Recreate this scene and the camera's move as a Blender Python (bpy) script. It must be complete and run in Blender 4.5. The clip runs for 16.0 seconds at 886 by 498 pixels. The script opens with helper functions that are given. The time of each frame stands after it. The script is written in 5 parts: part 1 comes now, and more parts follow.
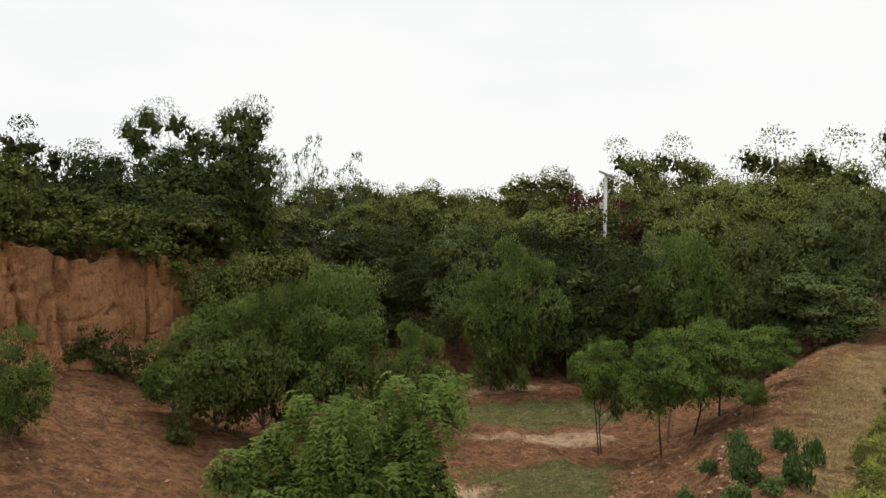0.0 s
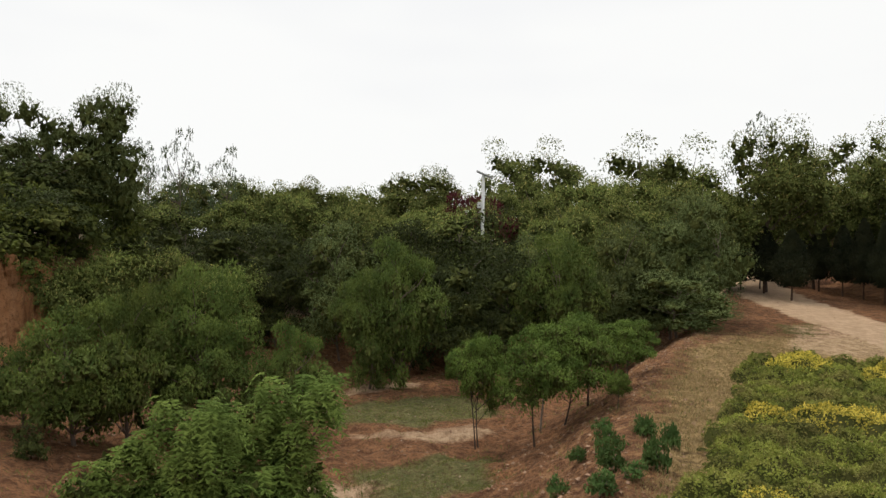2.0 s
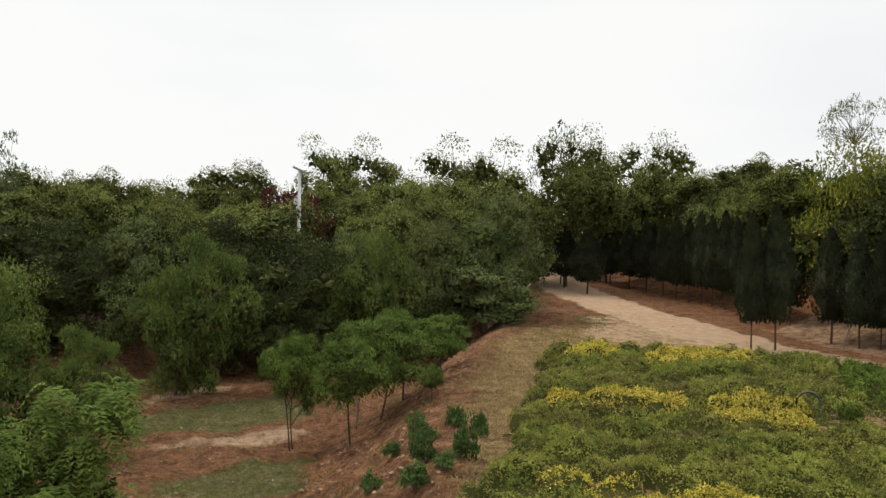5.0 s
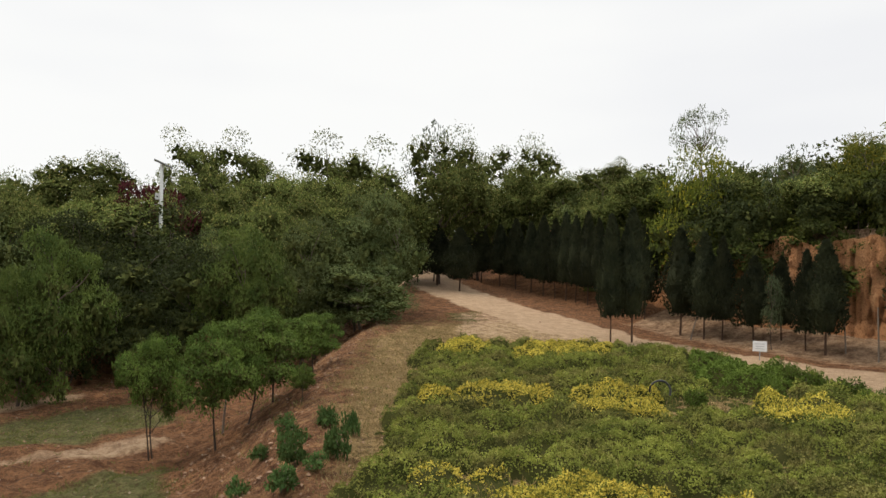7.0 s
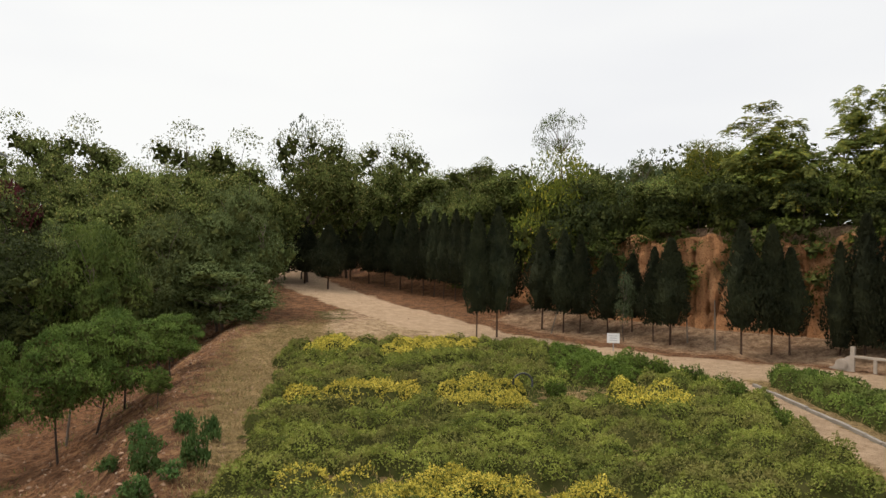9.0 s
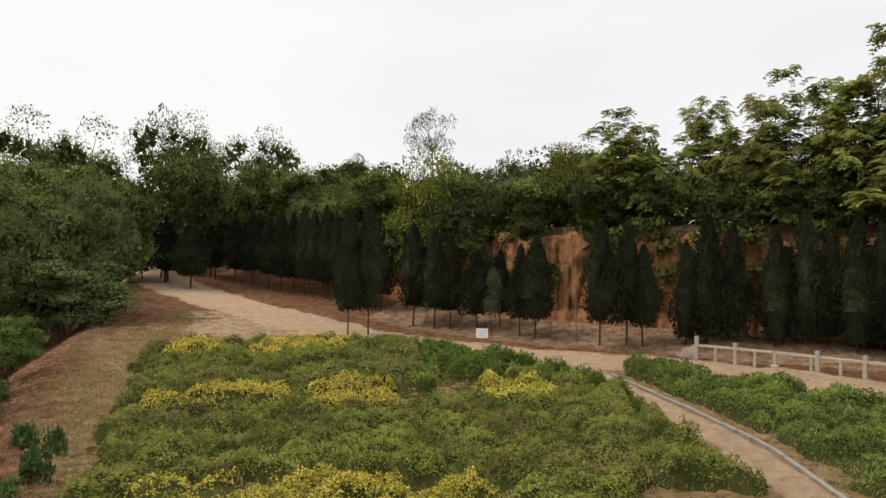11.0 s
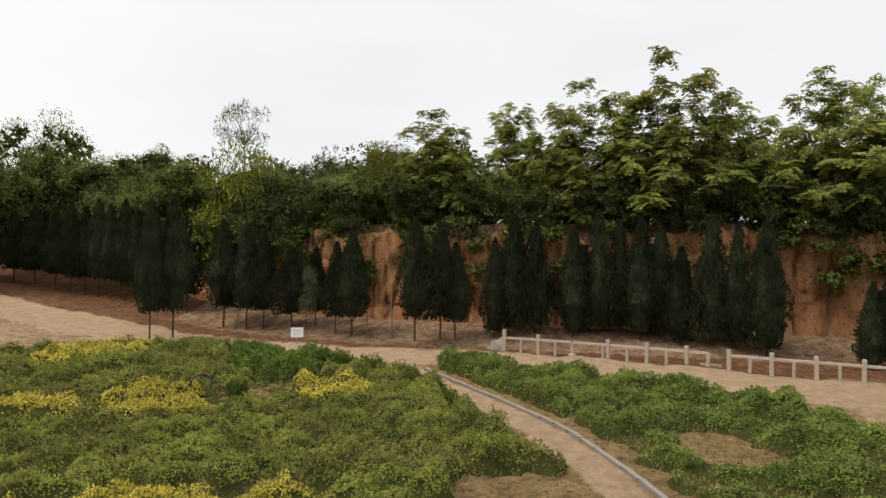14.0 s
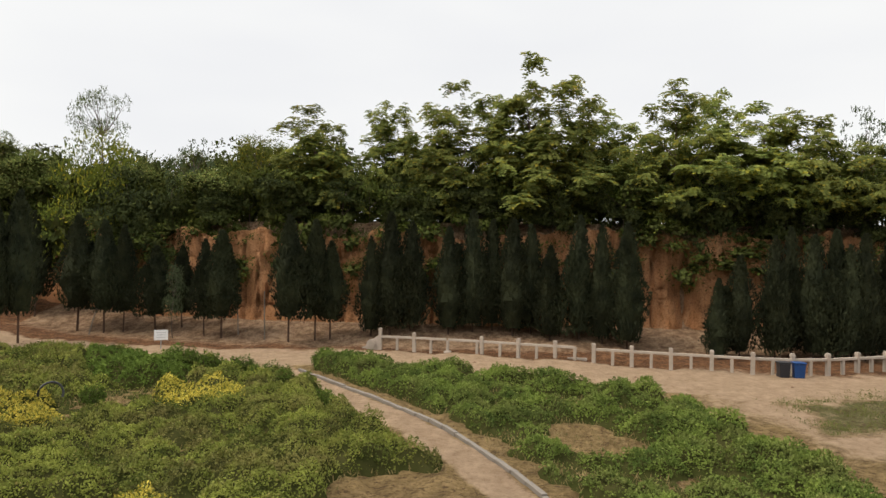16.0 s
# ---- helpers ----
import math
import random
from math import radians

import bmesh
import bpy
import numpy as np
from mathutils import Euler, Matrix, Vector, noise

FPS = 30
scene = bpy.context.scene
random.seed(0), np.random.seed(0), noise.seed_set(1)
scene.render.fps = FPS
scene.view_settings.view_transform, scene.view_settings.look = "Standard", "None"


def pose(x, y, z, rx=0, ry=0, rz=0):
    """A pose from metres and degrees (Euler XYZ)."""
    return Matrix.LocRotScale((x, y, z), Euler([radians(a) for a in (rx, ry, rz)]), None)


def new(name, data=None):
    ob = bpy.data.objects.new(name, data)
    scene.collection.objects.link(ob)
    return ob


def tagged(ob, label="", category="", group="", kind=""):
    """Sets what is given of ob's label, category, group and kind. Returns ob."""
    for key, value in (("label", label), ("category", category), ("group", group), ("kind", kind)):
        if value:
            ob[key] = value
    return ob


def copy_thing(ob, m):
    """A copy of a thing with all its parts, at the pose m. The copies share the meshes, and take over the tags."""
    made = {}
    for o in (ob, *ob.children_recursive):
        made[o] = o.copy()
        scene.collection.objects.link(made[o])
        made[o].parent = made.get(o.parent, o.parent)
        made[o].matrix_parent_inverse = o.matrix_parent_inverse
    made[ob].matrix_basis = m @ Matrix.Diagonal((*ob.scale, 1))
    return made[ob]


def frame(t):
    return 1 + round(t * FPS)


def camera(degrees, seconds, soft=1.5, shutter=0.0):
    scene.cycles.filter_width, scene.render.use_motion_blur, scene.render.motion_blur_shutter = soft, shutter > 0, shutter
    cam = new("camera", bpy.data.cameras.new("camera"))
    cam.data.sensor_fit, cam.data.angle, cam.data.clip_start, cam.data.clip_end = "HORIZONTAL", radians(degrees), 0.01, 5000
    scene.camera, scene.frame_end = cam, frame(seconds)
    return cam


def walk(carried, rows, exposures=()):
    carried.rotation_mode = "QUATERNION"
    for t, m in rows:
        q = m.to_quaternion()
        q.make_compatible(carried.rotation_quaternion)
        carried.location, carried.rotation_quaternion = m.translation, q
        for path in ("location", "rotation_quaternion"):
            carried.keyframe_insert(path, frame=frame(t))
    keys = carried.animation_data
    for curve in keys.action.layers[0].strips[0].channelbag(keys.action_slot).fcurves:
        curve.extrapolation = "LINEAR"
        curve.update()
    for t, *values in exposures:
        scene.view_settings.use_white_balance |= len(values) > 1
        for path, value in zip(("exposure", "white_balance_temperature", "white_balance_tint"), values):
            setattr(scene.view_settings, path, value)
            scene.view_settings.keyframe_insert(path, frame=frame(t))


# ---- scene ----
# Camera: a drone that hovers above the flower beds and turns slowly to its right.
cam = camera(64.64, 16.0)
EYE = 5.2
DRIFT = (0.78, 0.32, -0.195)
# time, heading, tilt, roll
TURNS = [
    (0.0, 0.0, 0.34, 1.04), (0.5, -2.16, 0.35, 1.03), (1.0, -4.77, 0.38, 1.0), (1.5, -7.02, 0.40, 0.97), (2.0, -9.71, 0.40, 0.94),
    (2.5, -11.85, 0.40, 0.92), (3.0, -14.36, 0.42, 0.89), (3.5, -16.52, 0.43, 0.86), (4.0, -19.18, 0.44, 0.84), (6.5, -32.04, 0.46, 0.85),
    (7.0, -34.69, 0.47, 0.85), (7.5, -37.34, 0.47, 0.85), (8.0, -39.98, 0.47, 0.86), (8.5, -42.66, 0.46, 0.85), (9.0, -45.33, 0.44, 0.84),
    (11.5, -58.31, 0.40, 0.79), (12.0, -60.82, 0.41, 0.80), (12.5, -63.33, 0.41, 0.80), (13.0, -65.80, 0.42, 0.80), (13.5, -68.28, 0.43, 0.79),
    (14.0, -70.70, 0.44, 0.78), (14.5, -73.16, 0.45, 0.78), (15.0, -75.64, 0.47, 0.80), (15.5, -78.22, 0.48, 0.82), (16.0, -80.82, 0.49, 0.85),
]
walk(cam, [(t, pose(DRIFT[0] * t / 16, DRIFT[1] * t / 16, EYE + DRIFT[2] * t / 16, 0, 0, yaw)
            @ pose(0, 0, 0, 90 + tilt) @ pose(0, 0, 0, 0, 0, roll)) for t, yaw, tilt, roll in TURNS])

# ---- light: a bright overcast sky with a veiled, high sun ----
SUN_UP, SUN_TURN = 56.0, -20.0
world = bpy.data.worlds.new("overcast_sky")
scene.world = world
world.use_nodes = True
wn, wl = world.node_tree.nodes, world.node_tree.links
wn.clear()
w_out = wn.new("ShaderNodeOutputWorld")
w_bg = wn.new("ShaderNodeBackground")
w_sky = wn.new("ShaderNodeTexSky")
w_sky.sky_type, w_sky.sun_disc = "NISHITA", False
w_sky.sun_elevation, w_sky.sun_rotation = radians(SUN_UP), radians(SUN_TURN)
w_dim = wn.new("ShaderNodeMix")
w_dim.data_type, w_dim.blend_type = "RGBA", "MULTIPLY"
w_dim.inputs["Factor"].default_value = 1.0
w_dim.inputs["B"].default_value = (0.1, 0.1, 0.1, 1)
w_co = wn.new("ShaderNodeTexCoord")
w_map = wn.new("ShaderNodeMapping")
w_map.inputs["Scale"].default_value = (1.0, 1.0, 3.5)
w_noise = wn.new("ShaderNodeTexNoise")
w_noise.inputs["Scale"].default_value, w_noise.inputs["Detail"].default_value = 1.6, 3.0
w_ramp = wn.new("ShaderNodeValToRGB")
w_ramp.color_ramp.elements[0].position, w_ramp.color_ramp.elements[1].position = 0.3, 0.62
w_ramp.color_ramp.elements[0].color, w_ramp.color_ramp.elements[1].color = (0.895, 0.90, 0.915, 1), (0.985, 0.985, 0.97, 1)
w_mix = wn.new("ShaderNodeMix")
w_mix.data_type = "RGBA"
w_mix.inputs["Factor"].default_value = 0.97
wl.new(w_sky.outputs[0], w_dim.inputs["A"])
wl.new(w_co.outputs["Generated"], w_map.inputs[0])
wl.new(w_map.outputs[0], w_noise.inputs["Vector"])
wl.new(w_noise.outputs["Fac"], w_ramp.inputs[0])
wl.new(w_dim.outputs["Result"], w_mix.inputs["A"])
wl.new(w_ramp.outputs[0], w_mix.inputs["B"])
wl.new(w_mix.outputs["Result"], w_bg.inputs["Color"])
# an overcast sky is about three times brighter overhead than at the horizon
w_xyz = wn.new("ShaderNodeSeparateXYZ")
w_high = wn.new("ShaderNodeMapRange")
w_high.inputs["From Min"].default_value, w_high.inputs["From Max"].default_value = 0.37, 0.95
w_high.inputs["To Min"].default_value, w_high.inputs["To Max"].default_value = 1.0, 2.6
wl.new(w_co.outputs["Generated"], w_xyz.inputs[0])
wl.new(w_xyz.outputs["Z"], w_high.inputs["Value"])
wl.new(w_high.outputs["Result"], w_bg.inputs["Strength"])
wl.new(w_bg.outputs[0], w_out.inputs[0])

sun_data = bpy.data.lights.new("sun", "SUN")
sun_data.energy, sun_data.angle, sun_data.color = 3.2, radians(16), (1.0, 0.90, 0.75)
sun = new("sun", sun_data)
sun.matrix_world = pose(0, 0, 60, 90 - SUN_UP, 0, 180 - SUN_TURN)

rng = np.random.default_rng(7)


# ---- materials ----
def material(name):
    m = bpy.data.materials.new(name)
    m.use_nodes = True
    nt = m.node_tree
    return m, nt.nodes, nt.links, nt.nodes["Principled BSDF"]


def noise_tex(n, l, scale, detail=4.0, rough=0.6, vec=None):
    t = n.new("ShaderNodeTexNoise")
    t.inputs["Scale"].default_value, t.inputs["Detail"].default_value, t.inputs["Roughness"].default_value = scale, detail, rough
    if vec is not None:
        l.new(vec, t.inputs["Vector"])
    return t.outputs["Fac"]


def mixed(n, l, fac, a, b, blend="MIX"):
    x = n.new("ShaderNodeMix")
    x.data_type, x.blend_type = "RGBA", blend
    for sock, v in (("Factor", fac), ("A", a), ("B", b)):
        if hasattr(v, "is_linked"):
            l.new(v, x.inputs[sock])
        else:
            x.inputs[sock].default_value = v if sock == "Factor" else (*v, 1)
    return x.outputs["Result"]


def ranged(n, l, v, lo, hi, a=0.0, b=1.0):
    r = n.new("ShaderNodeMapRange")
    r.inputs["From Min"].default_value, r.inputs["From Max"].default_value = lo, hi
    r.inputs["To Min"].default_value, r.inputs["To Max"].default_value = a, b
    l.new(v, r.inputs["Value"])
    return r.outputs["Result"]


def bumped(n, l, height, bsdf, strength=0.5, dist=0.05):
    b = n.new("ShaderNodeBump")
    b.inputs["Strength"].default_value, b.inputs["Distance"].default_value = strength, dist
    l.new(height, b.inputs["Height"])
    l.new(b.outputs[0], bsdf.inputs["Normal"])


def leaf_material(name, dark, light, tip=None, through_light=0.2, gloss=0.7, vary=1.0, patch=None, tips=0.12):
    """Leaves: two greens by leaf and by clump, a third on some leaves, a little light coming through."""
    m, n, l, p = material(name)
    co = n.new("ShaderNodeTexCoord").outputs["Object"]
    isl = n.new("ShaderNodeNewGeometry").outputs["Random Per Island"]
    rnd = n.new("ShaderNodeObjectInfo").outputs["Random"]
    col = mixed(n, l, ranged(n, l, noise_tex(n, l, 0.9, 2.0, vec=co), 0.35, 0.65), dark, light)
    col = mixed(n, l, ranged(n, l, isl, 0.0, 1.0, 0.0, 0.25), col, light)
    if patch:
        col = mixed(n, l, ranged(n, l, noise_tex(n, l, 0.55, 3.0, 0.65, co), 0.47, 0.66, 0.0, 0.75), col, patch)
    if tip:
        col = mixed(n, l, ranged(n, l, isl, 0.98 - tips, 1.02 - tips), col, tip)
    hue = n.new("ShaderNodeHueSaturation")
    l.new(col, hue.inputs["Color"])
    l.new(ranged(n, l, rnd, 0, 1, 0.5 - 0.009 * vary, 0.5 + 0.008 * vary), hue.inputs["Hue"])
    l.new(ranged(n, l, rnd, 0, 1, 1 - 0.22 * vary, 1 + 0.2 * vary), hue.inputs["Value"])
    col = hue.outputs[0]
    l.new(col, p.inputs["Base Color"])
    p.inputs["Roughness"].default_value = gloss
    p.inputs["Specular IOR Level"].default_value = 0.04
    tr = n.new("ShaderNodeBsdfTranslucent")
    l.new(col, tr.inputs["Color"])
    mx = n.new("ShaderNodeMixShader")
    mx.inputs[0].default_value = through_light
    l.new(p.outputs[0], mx.inputs[1])
    l.new(tr.outputs[0], mx.inputs[2])
    l.new(mx.outputs[0], n["Material Output"].inputs[0])
    return m


def rough_material(name, a, b, scale=6.0, rough=0.85, bump=0.4, dist=0.02, spec=0.3, metal=0.0):
    """A surface of two colours with coarse and fine grain and relief."""
    m, n, l, p = material(name)
    co = n.new("ShaderNodeTexCoord").outputs["Object"]
    big = noise_tex(n, l, scale * 0.25, 3.0, vec=co)
    fine = noise_tex(n, l, scale * 4, 5.0, 0.7, vec=co)
    col = mixed(n, l, ranged(n, l, big, 0.3, 0.7), a, b)
    col = mixed(n, l, ranged(n, l, fine, 0.3, 0.75, 0.0, 0.35), col, tuple(0.55 * v for v in a))
    l.new(col, p.inputs["Base Color"])
    p.inputs["Roughness"].default_value, p.inputs["Specular IOR Level"].default_value = rough, spec
    p.inputs["Metallic"].default_value = metal
    bumped(n, l, fine, p, bump, dist)
    return m


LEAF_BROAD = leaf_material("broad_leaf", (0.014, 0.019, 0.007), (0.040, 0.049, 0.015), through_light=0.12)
LEAF_RIDGE = leaf_material("ridge_leaf", (0.062, 0.079, 0.021), (0.155, 0.184, 0.048), (0.235, 0.217, 0.064), through_light=0.2)
LEAF_EDGE = leaf_material("cliff_edge_leaf", (0.028, 0.039, 0.007), (0.078, 0.093, 0.018), (0.104, 0.109, 0.018), through_light=0.15)
LEAF_FEATHER = leaf_material("feather_leaf", (0.051, 0.070, 0.024), (0.124, 0.149, 0.054), through_light=0.18)
LEAF_BRIGHT = leaf_material("bright_leaf", (0.039, 0.063, 0.016), (0.118, 0.151, 0.034), through_light=0.14)
LEAF_YOUNG = leaf_material("young_tree_leaf", (0.040, 0.066, 0.014), (0.108, 0.151, 0.030), through_light=0.15)
LEAF_LUSH = leaf_material("lush_leaf", (0.054, 0.086, 0.017), (0.124, 0.165, 0.035), through_light=0.14)
LEAF_AILAN = leaf_material("pinnate_leaf", (0.094, 0.121, 0.031), (0.239, 0.262, 0.070), (0.324, 0.289, 0.045), through_light=0.45)
LEAF_YELLOWISH = leaf_material("yellowing_leaf", (0.062, 0.081, 0.014), (0.139, 0.147, 0.020), (0.250, 0.213, 0.022), through_light=0.25)
LEAF_CYPRESS = leaf_material("cypress_leaf", (0.014, 0.017, 0.010), (0.036, 0.041, 0.020), through_light=0.08)
LEAF_THIN = leaf_material("pale_leaf", (0.048, 0.069, 0.032), (0.092, 0.112, 0.056))
LEAF_HEDGE = leaf_material("hedge_leaf", (0.054, 0.071, 0.016), (0.232, 0.257, 0.051), (0.225, 0.200, 0.061), through_light=0.14, vary=0.3, patch=(0.144, 0.119, 0.044), tips=0.05)
LEAF_HEDGE_DARK = leaf_material("dark_hedge_leaf", (0.050, 0.078, 0.014), (0.110, 0.155, 0.028), through_light=0.14, vary=0.3)
LEAF_FRESH = leaf_material("fresh_hedge_leaf", (0.047, 0.073, 0.017), (0.159, 0.208, 0.042), (0.201, 0.236, 0.059), through_light=0.14, vary=0.3, patch=(0.118, 0.127, 0.038), tips=0.05)
LEAF_YELLOW = leaf_material("yellow_leaf", (0.30, 0.255, 0.038), (0.58, 0.47, 0.085), (0.13, 0.14, 0.028), vary=0.3, tips=0.34)
LEAF_SHRUB = leaf_material("shrub_leaf", (0.034, 0.066, 0.019), (0.078, 0.127, 0.036))
LEAF_PLUM = leaf_material("plum_leaf", (0.040, 0.010, 0.012), (0.075, 0.020, 0.022))
GRASS_GREEN = leaf_material("green_grass", (0.085, 0.105, 0.026), (0.155, 0.165, 0.048), (0.24, 0.19, 0.08))
GRASS_DRY = leaf_material("dry_grass", (0.19, 0.138, 0.062), (0.33, 0.25, 0.12), (0.11, 0.12, 0.036))
BARK_DARK = rough_material("dark_bark", (0.034, 0.024, 0.018), (0.070, 0.050, 0.038), 9.0)
BARK = rough_material("bark", (0.085, 0.060, 0.045), (0.15, 0.11, 0.085), 9.0)
BARK_RED = rough_material("reddish_bark", (0.060, 0.033, 0.021), (0.102, 0.057, 0.036), 9.0)
BARK_PALE = rough_material("pale_bark", (0.15, 0.12, 0.095), (0.24, 0.19, 0.15), 9.0)
# hedge core: the shade between the plants put into a near-black green
HEDGE_CORE = rough_material("hedge_gap_shade", (0.022, 0.027, 0.007), (0.044, 0.042, 0.015), 7.0, spec=0.0)
# dull green of the crown filler, standing for the shade inside crowns
CROWN_SHADE = rough_material("crown_inner_shade", (0.044, 0.057, 0.018), (0.092, 0.095, 0.030), 5.0, spec=0.0)
STONE = rough_material("cut_stone", (0.306, 0.255, 0.204), (0.442, 0.374, 0.310), 5.0)
KERB = rough_material("kerb_concrete", (0.141, 0.119, 0.098), (0.208, 0.184, 0.156), 5.0)
WHITE = rough_material("white_paint", (0.72, 0.72, 0.70), (0.80, 0.80, 0.79), 3.0, 0.5, 0.1)
GREY_PAINT = rough_material("pale_grey_paint", (0.42, 0.42, 0.41), (0.52, 0.52, 0.51), 3.0, 0.5, 0.1)
GREY_METAL = rough_material("grey_metal", (0.28, 0.28, 0.28), (0.36, 0.36, 0.36), 4.0, 0.45, 0.1, metal=0.6)
GREY_INK = rough_material("faded_print", (0.45, 0.45, 0.46), (0.52, 0.52, 0.52), 9.0, 0.6, 0.1)
BLUE_PLASTIC = rough_material("blue_plastic", (0.009, 0.041, 0.143), (0.013, 0.056, 0.180), 4.0, 0.42, 0.1)
BLACK_PLASTIC = rough_material("black_plastic", (0.018, 0.019, 0.023), (0.034, 0.034, 0.039), 4.0, 0.42, 0.1)
PEBBLE = rough_material("pebbles", (0.22, 0.15, 0.10), (0.38, 0.29, 0.21), 3.0)
CLOD = rough_material("clay_clods", (0.17, 0.095, 0.056), (0.32, 0.20, 0.125), 3.0)


def cliff_material():
    m, n, l, p = material("loess_clay")
    co = n.new("ShaderNodeTexCoord").outputs["Object"]
    mp = n.new("ShaderNodeMapping")
    mp.inputs["Scale"].default_value = (1.0, 1.0, 0.11)
    l.new(co, mp.inputs[0])
    streak = noise_tex(n, l, 2.6, 6.0, 0.72, mp.outputs[0])
    big = noise_tex(n, l, 0.5, 5.0, 0.6, vec=mp.outputs[0])
    fine = noise_tex(n, l, 7.0, 8.0, 0.8, co)
    col = mixed(n, l, ranged(n, l, big, 0.32, 0.68), (0.36, 0.165, 0.071), (0.48, 0.243, 0.115))
    col = mixed(n, l, ranged(n, l, streak, 0.48, 0.72, 0, 0.6), col, (0.46, 0.270, 0.145))
    col = mixed(n, l, ranged(n, l, streak, 0.44, 0.30, 0, 0.8), col, (0.14, 0.062, 0.030))
    col = mixed(n, l, ranged(n, l, fine, 0.50, 0.42, 0, 0.6), col, (0.15, 0.068, 0.032))
    l.new(col, p.inputs["Base Color"])
    p.inputs["Roughness"].default_value, p.inputs["Specular IOR Level"].default_value = 0.95, 0.1
    rib = n.new("ShaderNodeMath")
    rib.operation = "MULTIPLY_ADD"
    l.new(streak, rib.inputs[0])
    rib.inputs[1].default_value = 3.0
    l.new(fine, rib.inputs[2])
    bumped(n, l, rib.outputs[0], p, 1.0, 0.16)
    return m


def ground_material():
    """Red clay, pale trodden dirt, dry grass mat and green turf, laid out by the sheet's attributes."""
    m, n, l, p = material("earth")
    co = n.new("ShaderNodeTexCoord").outputs["Object"]

    def attr(name):
        a = n.new("ShaderNodeAttribute")
        a.attribute_name = name
        return a.outputs["Fac"]
    big = noise_tex(n, l, 0.3, 4.0, vec=co)
    mid = noise_tex(n, l, 1.6, 8.0, 0.78, co)
    fine = noise_tex(n, l, 6.0, 8.0, 0.8, co)
    red = mixed(n, l, ranged(n, l, mid, 0.40, 0.60), (0.096, 0.042, 0.019), (0.265, 0.130, 0.060))
    tan = mixed(n, l, ranged(n, l, mid, 0.40, 0.60), (0.365, 0.250, 0.156), (0.505, 0.358, 0.234))
    dry = mixed(n, l, ranged(n, l, mid, 0.40, 0.60), (0.168, 0.112, 0.047), (0.370, 0.255, 0.114))
    turf = mixed(n, l, ranged(n, l, mid, 0.40, 0.60), (0.075, 0.088, 0.026), (0.165, 0.150, 0.062))
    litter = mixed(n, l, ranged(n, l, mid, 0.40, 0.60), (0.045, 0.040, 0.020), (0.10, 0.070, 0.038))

    def over(col, name, other):
        e = n.new("ShaderNodeMath")
        e.operation = "MULTIPLY_ADD"
        l.new(mid, e.inputs[0])
        e.inputs[1].default_value = 0.9
        l.new(attr(name), e.inputs[2])
        return mixed(n, l, ranged(n, l, e.outputs[0], 0.72, 1.12), col, other)
    col = over(red, "dry", dry)
    col = over(col, "turf", turf)
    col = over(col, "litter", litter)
    col = mixed(n, l, ranged(n, l, fine, 0.49, 0.42, 0, 0.75), col, (0.070, 0.038, 0.021))
    col = mixed(n, l, ranged(n, l, fine, 0.53, 0.62, 0, 0.3), col, (0.30, 0.20, 0.125))
    tan = mixed(n, l, ranged(n, l, fine, 0.48, 0.42, 0, 0.35), tan, (0.22, 0.145, 0.088))
    col = over(col, "trodden", tan)
    l.new(col, p.inputs["Base Color"])
    p.inputs["Roughness"].default_value, p.inputs["Specular IOR Level"].default_value = 0.95, 0.1
    add = n.new("ShaderNodeMath")
    add.operation = "MULTIPLY_ADD"
    l.new(mid, add.inputs[0])
    add.inputs[1].default_value = 2.5
    l.new(fine, add.inputs[2])
    bumped(n, l, add.outputs[0], p, 1.0, 0.22)
    return m


CLIFF = cliff_material()
EARTH = ground_material()


# ---- mesh helpers ----
def mesh_of(name, verts, faces, smooth=False):
    """A mesh from arrays: vertices (n, 3) and faces (m, 3 or 4)."""
    verts, faces = np.asarray(verts, np.float32), np.asarray(faces, np.int32)
    k = faces.shape[1]
    me = bpy.data.meshes.new(name)
    me.vertices.add(len(verts))
    me.vertices.foreach_set("co", verts.ravel())
    me.loops.add(faces.size)
    me.loops.foreach_set("vertex_index", faces.ravel())
    me.polygons.add(len(faces))
    me.polygons.foreach_set("loop_start", np.arange(0, faces.size, k, dtype=np.int32))
    me.polygons.foreach_set("use_smooth", np.full(len(faces), smooth))
    me.update(calc_edges=True)
    return me


def part(name, data, mat, parent=None, label=""):
    """Links a mesh or bmesh as one object, under a thing or a part where one is given."""
    if isinstance(data, bmesh.types.BMesh):
        me = bpy.data.meshes.new(name)
        data.to_mesh(me)
        data.free()
        data = me
    if mat is not None and not data.materials:
        data.materials.append(mat)
    ob = new(name, data)
    if parent is not None:
        ob.parent = parent
    return tagged(ob, label)


def box(bm, cx, cy, cz, sx, sy, sz, turn=0.0, bevel=0.0):
    m = Matrix.Translation((cx, cy, cz)) @ Matrix.Rotation(radians(turn), 4, "Z") @ Matrix.Diagonal((sx, sy, sz, 1))
    vs = bmesh.ops.create_cube(bm, size=1.0, matrix=m)["verts"]
    if bevel:
        es = list({e for v in vs for e in v.link_edges})
        bmesh.ops.bevel(bm, geom=es, offset=bevel, segments=2, affect="EDGES", profile=0.6)


